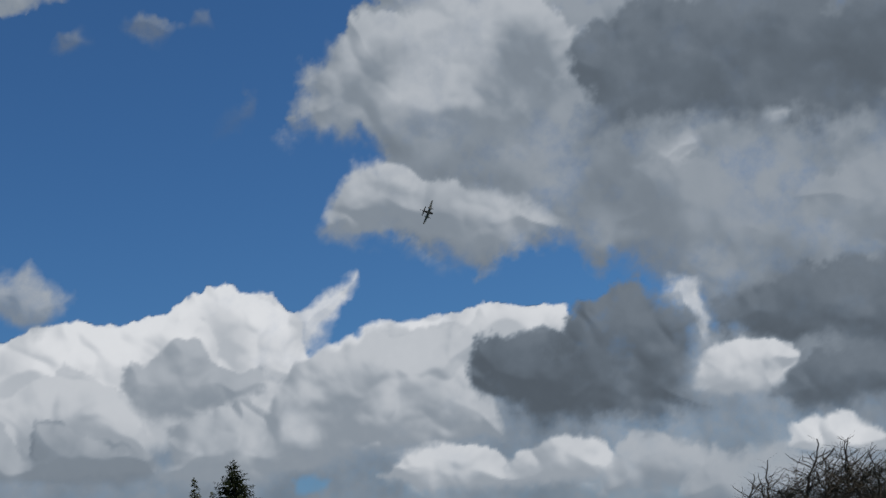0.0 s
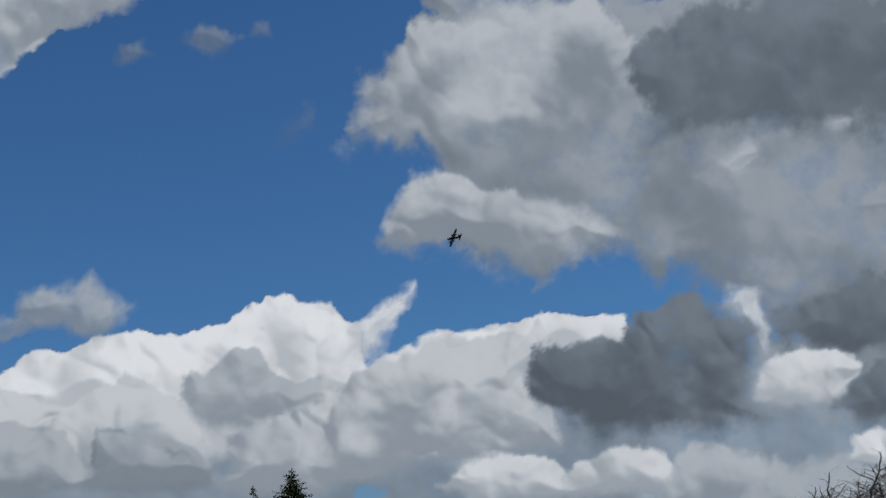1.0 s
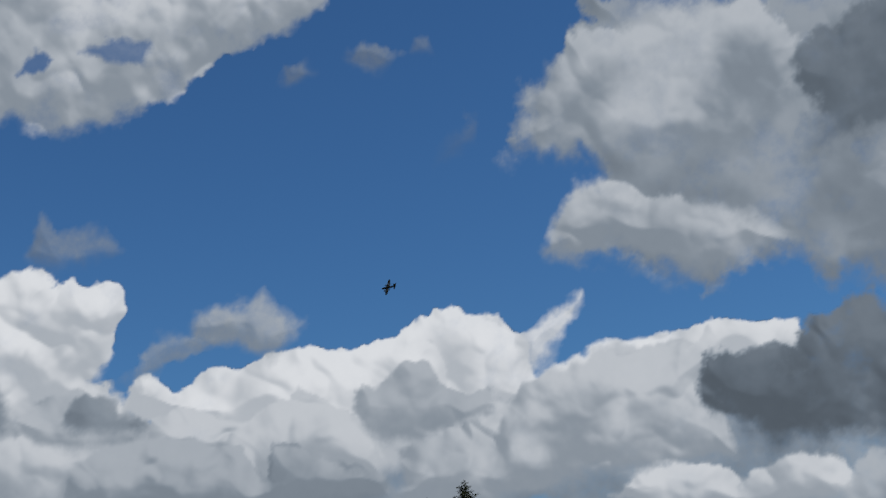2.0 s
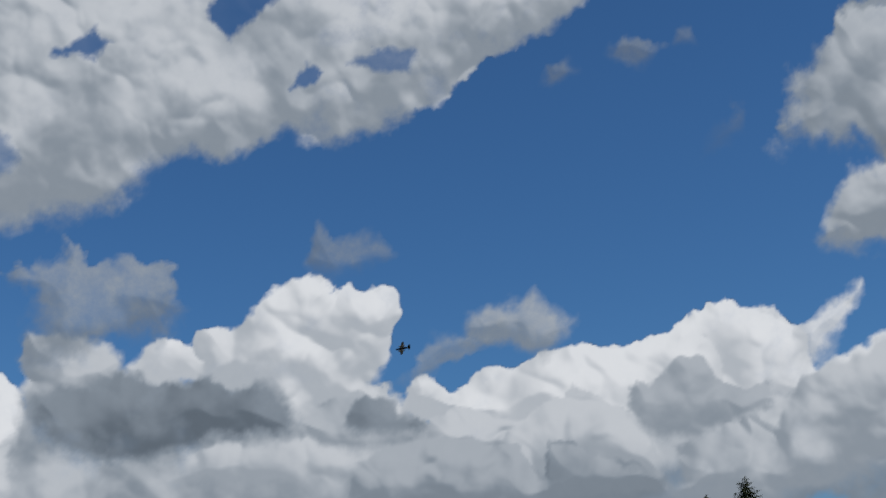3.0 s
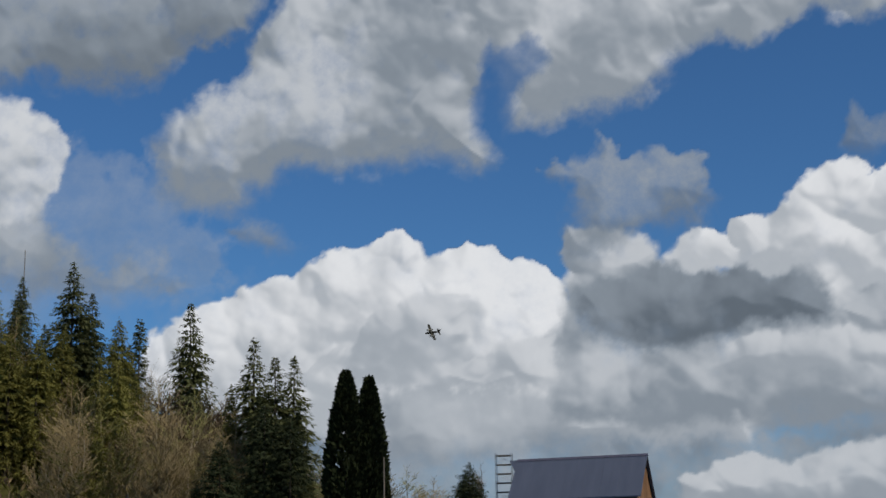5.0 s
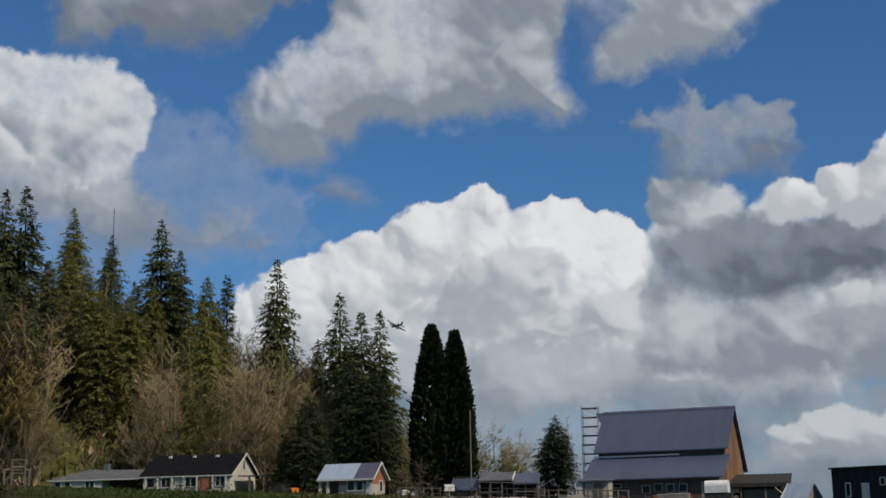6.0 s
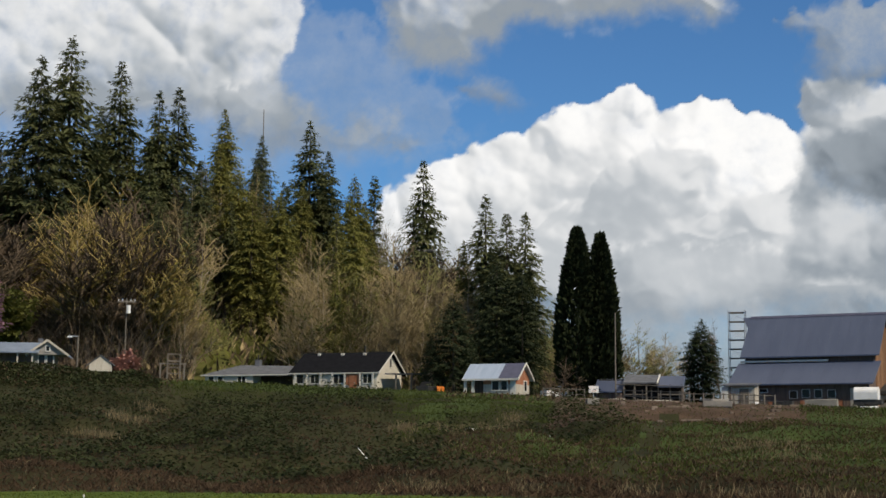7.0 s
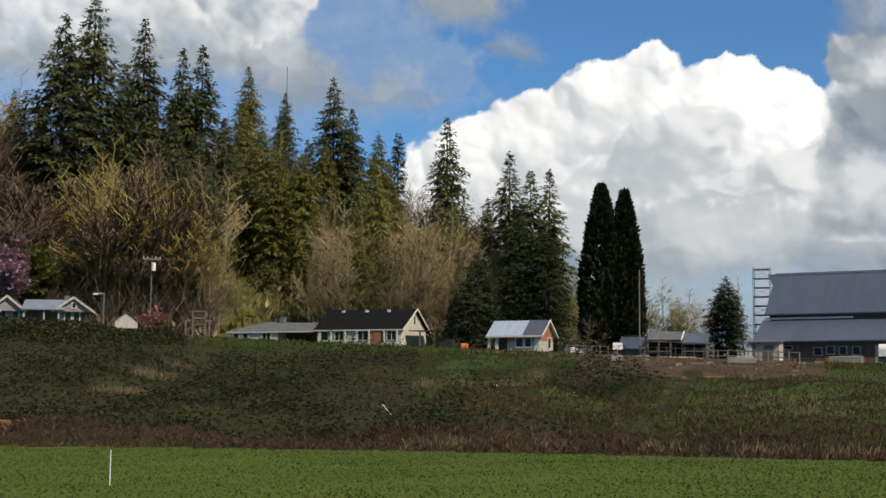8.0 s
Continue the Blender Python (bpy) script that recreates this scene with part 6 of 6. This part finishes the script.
def thicket():
    """Brambles heaped over the bank: leaves, canes and dead grass."""
    r = random.Random(9)
    verts, faces, index = [], [], []
    n = 0
    while n < 210000:
        az = r.uniform(-19.5, 24)
        e = field_edge(az)
        t = r.random() ** 0.8
        d = e + t * (CREST + 2 - e)
        x, y = polar(az, d)
        n += 1
        heap = 1.1 * noise.noise((x * 0.16, y * 0.16, 4)) + 0.5 * noise.noise((x * 0.45, y * 0.45, 8))
        zone = noise.noise((x * 0.05, y * 0.05, 12)) + 0.4 * noise.noise((x * 0.2, y * 0.2, 15))
        if on_track(az, d, 0.35 + 0.2 * zone) and r.random() < 0.75:
            continue
        leafy = 0.75 - 0.075 * (az + 3) + 0.7 * zone
        lawn = -9.5 < az < 5.2 and t > (0.84 if az < -1 else 0.55) + 0.2 * zone
        if t < 0.15 + 0.05 * zone:
            kind = 1 if r.random() < 0.96 else 2
        elif 5.2 < az < 14.5 and t > 0.72 + 0.12 * zone and r.random() < 0.8:
            continue
        elif lawn:
            kind = 3
        elif leafy > 0.25:
            kind = 0 if r.random() < 0.85 else 1
        else:
            kind = 3 if r.random() < 0.55 + 0.4 * zone else 1 if r.random() < 0.88 else 2
        tall = (0.20, 0.34, 0.32, 0.22)[kind] * r.uniform(0.6, 1.5) * (1 - 0.35 * t)
        lift = max(0, heap) * (2.9 if kind == 0 else 0.6) * min(1, 5 * t) * (1 - smooth(0.7, 0.95, t)) * r.uniform(0.1, 1)
        p = Vector((x, y, height(x, y) + lift - 0.05))
        lean = (2.2, 0.9, 0.6, 0.5)[kind]
        way = Vector((r.uniform(-lean, lean), r.uniform(-lean, lean), r.uniform(0.3, 1))).normalized()
        side = way.cross(Vector((r.uniform(-0.5, 0.5), r.uniform(-0.5, 0.5), 1) if kind == 0 else (r.uniform(-1, 1), r.uniform(-1, 1), 0.1))).normalized()
        blade(verts, faces, p, way * tall, side, (0.07, 0.022, 0.02, 0.025)[kind] * r.uniform(0.7, 1.4))
        index.append(kind)
    for _ in range(16000):
        az, d = r.uniform(-19.5, -9.9), r.gauss(102, 2.6)
        x, y = polar(az, d)
        mound = 0.85 * smooth(-9.9, -11.2, az) * (0.75 + 0.6 * noise.noise((x * 0.3, y * 0.3, 31))) * math.exp(-((d - 102) / 3.5) ** 2)
        way = Vector((r.uniform(-2, 2), r.uniform(-2, 2), r.uniform(0.3, 1))).normalized()
        side = way.cross(Vector((r.uniform(-0.5, 0.5), r.uniform(-0.5, 0.5), 1))).normalized()
        blade(verts, faces, Vector((x, y, height(x, y) + mound * r.random() ** 0.5)), way * r.uniform(0.12, 0.3), side, r.uniform(0.05, 0.1))
        index.append(0 if r.random() < 0.85 else 1)
    ob = new("brambles", mesh("brambles", verts, faces, [M_LEAF, M_BRIAR, M_STRAW, M_GRASS], index))
    tagged(ob, "dark brambles, brown canes and dead grass on the bank", "brambles", kind="stuff")


def straw_patches():
    """Trodden dead grass along the path and in clumps on the bank."""
    r = random.Random(19)
    verts, faces = [], []
    spots = [(-12.2, 76, 1.8, 0.7), (-11.2, 82, 1.5, 0.6), (-10.2, 90, 1.2, 0.6), (1.0, 80, 1.5, 1.2), (2.6, 82, 1.6, 1.0), (3.6, 86, 1.2, 0.8), (-0.6, 78, 1.0, 0.9), (12.2, 72, 2.6, 2.2), (14.0, 68, 2.2, 2.0), (0.2, 50.5, 1.2, 0.5), (4.2, 49.6, 0.7, 0.4), (12.0, 47.5, 1.6, 0.5), (15.0, 46, 2.0, 0.5), (8.6, 48.6, 1.6, 0.4)]
    for az, d, w, h in spots:
        for _ in range(300 if d > 55 else 90):
            a, dd = az + r.gauss(0, 0.4) * w / d * 57, d + r.gauss(0, 1.2) * h
            x, y = polar(a, dd)
            way = Vector((r.uniform(-0.5, 0.5), r.uniform(-0.5, 0.5), 1)).normalized()
            blade(verts, faces, Vector((x, y, height(x, y) + r.uniform(0, 0.25))), way * r.uniform(0.2, 0.5), way.cross(Vector((r.uniform(-1, 1), r.uniform(-1, 1), 0))).normalized(), 0.014)
    ob = new("dead_grass", mesh("dead_grass", verts, faces, M_STRAW))
    tagged(ob, "clumps of straw-coloured dead grass on the bank", "dead grass", kind="stuff")


def meadow_edge():
    """Green tufts on the crest and round the yard."""
    r = random.Random(29)
    verts, faces, index = [], [], []
    for _ in range(22000):
        az, d = r.uniform(-19, 24), r.uniform(CREST - 6, 150)
        x, y = polar(az, d)
        green = -9 < az < 1.0 or noise.noise((x * 0.05, y * 0.05, 2)) > 0.1
        if 5.2 < az < 14.5 and d < 142:
            continue
        tall = r.uniform(0.12, 0.4)
        way = Vector((r.uniform(-0.5, 0.5), r.uniform(-0.5, 0.5), 1)).normalized()
        blade(verts, faces, Vector((x, y, height(x, y) - 0.03)), way * tall, way.cross(Vector((r.uniform(-1, 1), r.uniform(-1, 1), 0))).normalized(), 0.06)
        index.append(0 if green else 1 if r.random() < 0.6 else 2)
    ob = new("grass_tufts", mesh("grass_tufts", verts, faces, [M_GRASS, M_BRIAR, M_STRAW], index))
    tagged(ob, "green and dry grass tufts on the terrace", "grass", kind="stuff")


def field_grass():
    """Short tufts over the nearer field, thicker and yellower in patches."""
    r = random.Random(83)
    verts, faces, index = [], [], []
    for _ in range(42000):
        az = r.uniform(-20, 22)
        d = 21 + (field_edge(az) - 21) * r.random() ** 0.8
        x, y = polar(az, d)
        patch = noise.noise((x * 0.25, y * 0.25, 21)) + 0.5 * noise.noise((x * 0.9, y * 0.9, 22))
        tall = r.uniform(0.025, 0.06) * (1 + 0.7 * patch)
        way = Vector((r.uniform(-1, 1), r.uniform(-1, 1), r.uniform(0.15, 0.6))).normalized()
        blade(verts, faces, Vector((x, y, height(x, y) + 0.004)), way * tall, way.cross(Vector((r.uniform(-1, 1), r.uniform(-1, 1), 0.2))).normalized(), r.uniform(0.012, 0.03))
        index.append(1 if r.random() < 0.3 + 0.5 * patch else 0)
    ob = new("field_grass", mesh("field_grass", verts, faces, [M_TURF, M_TURFDRY], index))
    tagged(ob, "short green turf of the mown field", "grass", kind="stuff")


thicket()
field_grass()
straw_patches()
meadow_edge()


def stakes():
    x, y = polar(-12.62, 28.6)
    ob = new("marker_stake", None)
    ob.matrix_basis = pose(x, y, 0)
    tagged(ob, "thin white marker stake standing in the field", "stake")
    part("shaft", tube((0, 0, -0.1), (0, 0, 0.66), 0.011, 0.010, 8), M_TANK, ob)
    part("cap", tube((0, 0, 0.64), (0, 0, 0.68), 0.018, 0.018, 8), M_TRIM, ob)
    x, y = polar(-2.22, 63)
    bm = tube((0.24, 0, 0.0), (-0.16, 0, 0.46), 0.022, 0.018, 8)
    me = bpy.data.meshes.new("white_pipe")
    bm.to_mesh(me)
    bm.free()
    me.materials.append(M_TANK)
    ob = new("white_pipe", me)
    ob.matrix_basis = pose(x, y, ground_z(-2.22, 63) + 0.35)
    tagged(ob, "short white pipe leaning in the brambles", "pipe")


stakes()


# ---- the model aeroplane ----
M_OLIVE_PAINT = material("olive_paint", (0.016, 0.017, 0.014), (0.032, 0.033, 0.028), 6, 0.5, vary=0.02)
# grey of the nacelles; on the wing's underside it stands in for sunlight
M_GREY_LIT = material("grey_and_lit_underside", (0.13, 0.13, 0.12), (0.20, 0.20, 0.19), 6, 0.5, vary=0.02)


def loft(stations, n=10):
    """A rounded body from stations (y, half width, half height, centre z)."""
    bm = bmesh.new()
    rings = [[bm.verts.new((w * math.cos(6.2832 * i / n), y, z + h * math.sin(6.2832 * i / n))) for i in range(n)] for y, w, h, z in stations]
    for a, b in zip(rings, rings[1:]):
        for i in range(n):
            bm.faces.new((a[i], b[i], b[(i + 1) % n], a[(i + 1) % n]))
    bm.faces.new(rings[0])
    bm.faces.new(rings[-1][::-1])
    bmesh.ops.recalc_face_normals(bm, faces=bm.faces[:])
    return bm


def wing(span, root, tip, y0, sweep, thick, rise=0.0):
    """A tapered wing of both sides with a rounded section."""
    bm = bmesh.new()
    last = None
    for s in (-1, -0.92, -0.4, 0, 0.4, 0.92, 1):
        c = root + (tip - root) * abs(s) if abs(s) < 0.95 else tip * 0.6
        x, y, z = s * span / 2, y0 - sweep * abs(s), rise * abs(s)
        ring = [bm.verts.new((x, y + c * u, z + thick * v * (1 - 0.5 * abs(s)))) for u, v in ((0.5, 0), (0.35, 0.45), (0.0, 0.5), (-0.5, 0.03), (-0.5, -0.03), (0.0, -0.35), (0.35, -0.3))]
        if last:
            for i in range(7):
                bm.faces.new((last[i], ring[i], ring[(i + 1) % 7], last[(i + 1) % 7]))
        else:
            bm.faces.new(ring)
        last = ring
    bm.faces.new(last[::-1])
    bmesh.ops.recalc_face_normals(bm, faces=bm.faces[:])
    return bm


def aeroplane():
    ob = thing("model_aeroplane", pose(0, 0, 0), "twin-engined model warplane in dark drab paint, flying", "model plane")
    part("fuselage", loft([(0.84, 0.02, 0.02, 0), (0.76, 0.08, 0.08, 0), (0.48, 0.12, 0.13, 0), (0.0, 0.125, 0.14, 0), (-0.4, 0.09, 0.11, 0.01), (-0.84, 0.03, 0.055, 0.03)]), M_OLIVE_PAINT, ob)
    part("canopy", loft([(0.50, 0.02, 0.01, 0.10), (0.40, 0.05, 0.05, 0.11), (0.22, 0.05, 0.05, 0.12), (0.10, 0.02, 0.01, 0.12)], 8), M_GLASS, ob)
    main = part("wing", wing(2.2, 0.46, 0.25, 0.12, 0.05, 0.09, 0.06), M_OLIVE_PAINT, ob, "drab wing, painted paler beneath as if sunlit")
    main.data.materials.append(M_GREY_LIT)
    # faces that look down get the paler tone, a painted sunlit side
    for f in main.data.polygons:
        f.material_index = 1 if f.normal.z < -0.3 else 0
    part("tailplane", wing(0.88, 0.24, 0.14, -0.72, 0.03, 0.035, 0.0), M_OLIVE_PAINT, ob)
    fin = prism([(-0.54, 0.04), (-0.72, 0.36), (-0.90, 0.36), (-0.86, 0.04)], -0.016, 0.016)
    part("fin", fin, M_OLIVE_PAINT, ob)
    for s in (-1, 1):
        eng = part("engine_nacelle", loft([(0.46, 0.04, 0.04, 0), (0.43, 0.075, 0.075, 0), (0.25, 0.08, 0.085, 0), (-0.1, 0.06, 0.06, 0.01), (-0.28, 0.01, 0.015, 0.02)]), M_GREY_LIT, ob)
        eng.matrix_basis = pose(s * 0.40, 0, 0.0)
        part("spinner", loft([(0.53, 0.004, 0.004, 0), (0.49, 0.022, 0.022, 0), (0.45, 0.03, 0.03, 0)], 8), M_DARK, eng)
        prop = bmesh.new()
        for a in (20, 140, 260):
            c, d = math.cos(radians(a)), math.sin(radians(a))
            q = [prop.verts.new(v) for v in ((0.012 * -d, 0.475, 0.012 * c), (0.17 * c - 0.012 * d, 0.48, 0.17 * d + 0.012 * c), (0.17 * c + 0.012 * d, 0.47, 0.17 * d - 0.012 * c), (0.012 * d, 0.475, -0.012 * c))]
            prop.faces.new(q)
        part("propeller", prop, M_DARK, eng)
    return ob


plane = aeroplane()


# ---- what moves ----
def motions():
    """A long left-hand turn: away, across and back towards the field."""
    rows = [
        (0.00, 95.45, 77.84, 36.44, 6.0, -58.0, -84.0),
        (0.25, 98.68, 79.14, 36.92, 7.0, -58.8, -70.0),
        (0.50, 101.39, 81.08, 37.39, 9.8, -59.7, -48.0),
        (0.75, 103.65, 84.35, 38.00, 11.6, -60.5, -18.7),
        (1.00, 104.57, 89.46, 39.24, 9.5, -61.3, -2.4),
        (1.25, 104.02, 95.84, 40.28, 6.5, -62.0, 9.3),
        (1.50, 102.25, 102.32, 40.61, 2.8, -62.0, 16.3),
        (1.75, 99.95, 109.01, 40.80, 1.2, -62.0, 20.4),
        (2.00, 97.22, 115.74, 40.89, -0.7, -60.0, 24.2),
        (2.25, 94.22, 122.38, 40.89, -4.4, -57.0, 31.2),
        (2.50, 90.75, 127.17, 39.81, -6.7, -54.0, 40.2),
        (2.75, 85.34, 132.44, 38.76, -7.6, -52.5, 48.1),
        (3.00, 78.45, 138.10, 37.89, -6.5, -52.0, 51.8),
        (3.25, 71.36, 143.32, 36.96, -7.5, -53.0, 57.4),
        (3.50, 64.56, 147.96, 35.75, -9.2, -54.0, 65.1),
        (3.75, 56.87, 150.06, 34.18, -10.1, -55.5, 73.3),
        (4.00, 49.27, 151.66, 32.87, -9.8, -57.0, 79.8),
        (4.25, 42.52, 152.60, 31.69, -8.8, -58.5, 86.0),
        (4.50, 36.26, 153.08, 30.80, -9.5, -58.0, 94.4),
        (4.75, 29.87, 151.66, 29.92, -14.4, -58.0, 103.1),
        (5.00, 25.23, 149.85, 28.32, -17.9, -58.0, 117.5),
        (5.25, 21.06, 147.52, 26.01, -19.8, -56.4, 130.9),
        (5.50, 17.56, 143.12, 24.49, -16.1, -48.2, 140.4),
        (5.75, 14.28, 138.62, 23.07, -14.0, -40.0, 145.0),
        (6.00, 11.20, 134.03, 21.73, -13.4, -31.8, 147.4),
        (6.25, 8.33, 129.37, 20.45, -12.8, -23.6, 150.0),
        (6.50, 5.62, 124.39, 19.20, -12.3, -17.2, 152.5),
        (6.75, 3.11, 119.28, 17.99, -11.7, -11.3, 155.1),
        (7.00, 0.78, 114.11, 16.82, -9.8, -5.4, 159.1),
        (7.25, -1.44, 107.90, 15.75, -7.8, -2.2, 161.5),
        (7.50, -3.23, 100.96, 14.96, -6.2, -0.8, 163.5),
        (7.75, -5.65, 93.92, 14.29, -5.8, 0.6, 164.4),
        (8.00, -7.30, 86.89, 13.50, -5.8, 2.0, 164.6),
    ]
    walk(plane, [(t, pose(x, y, z, climb, bank, heading)) for t, x, y, z, climb, bank, heading in rows])


motions()
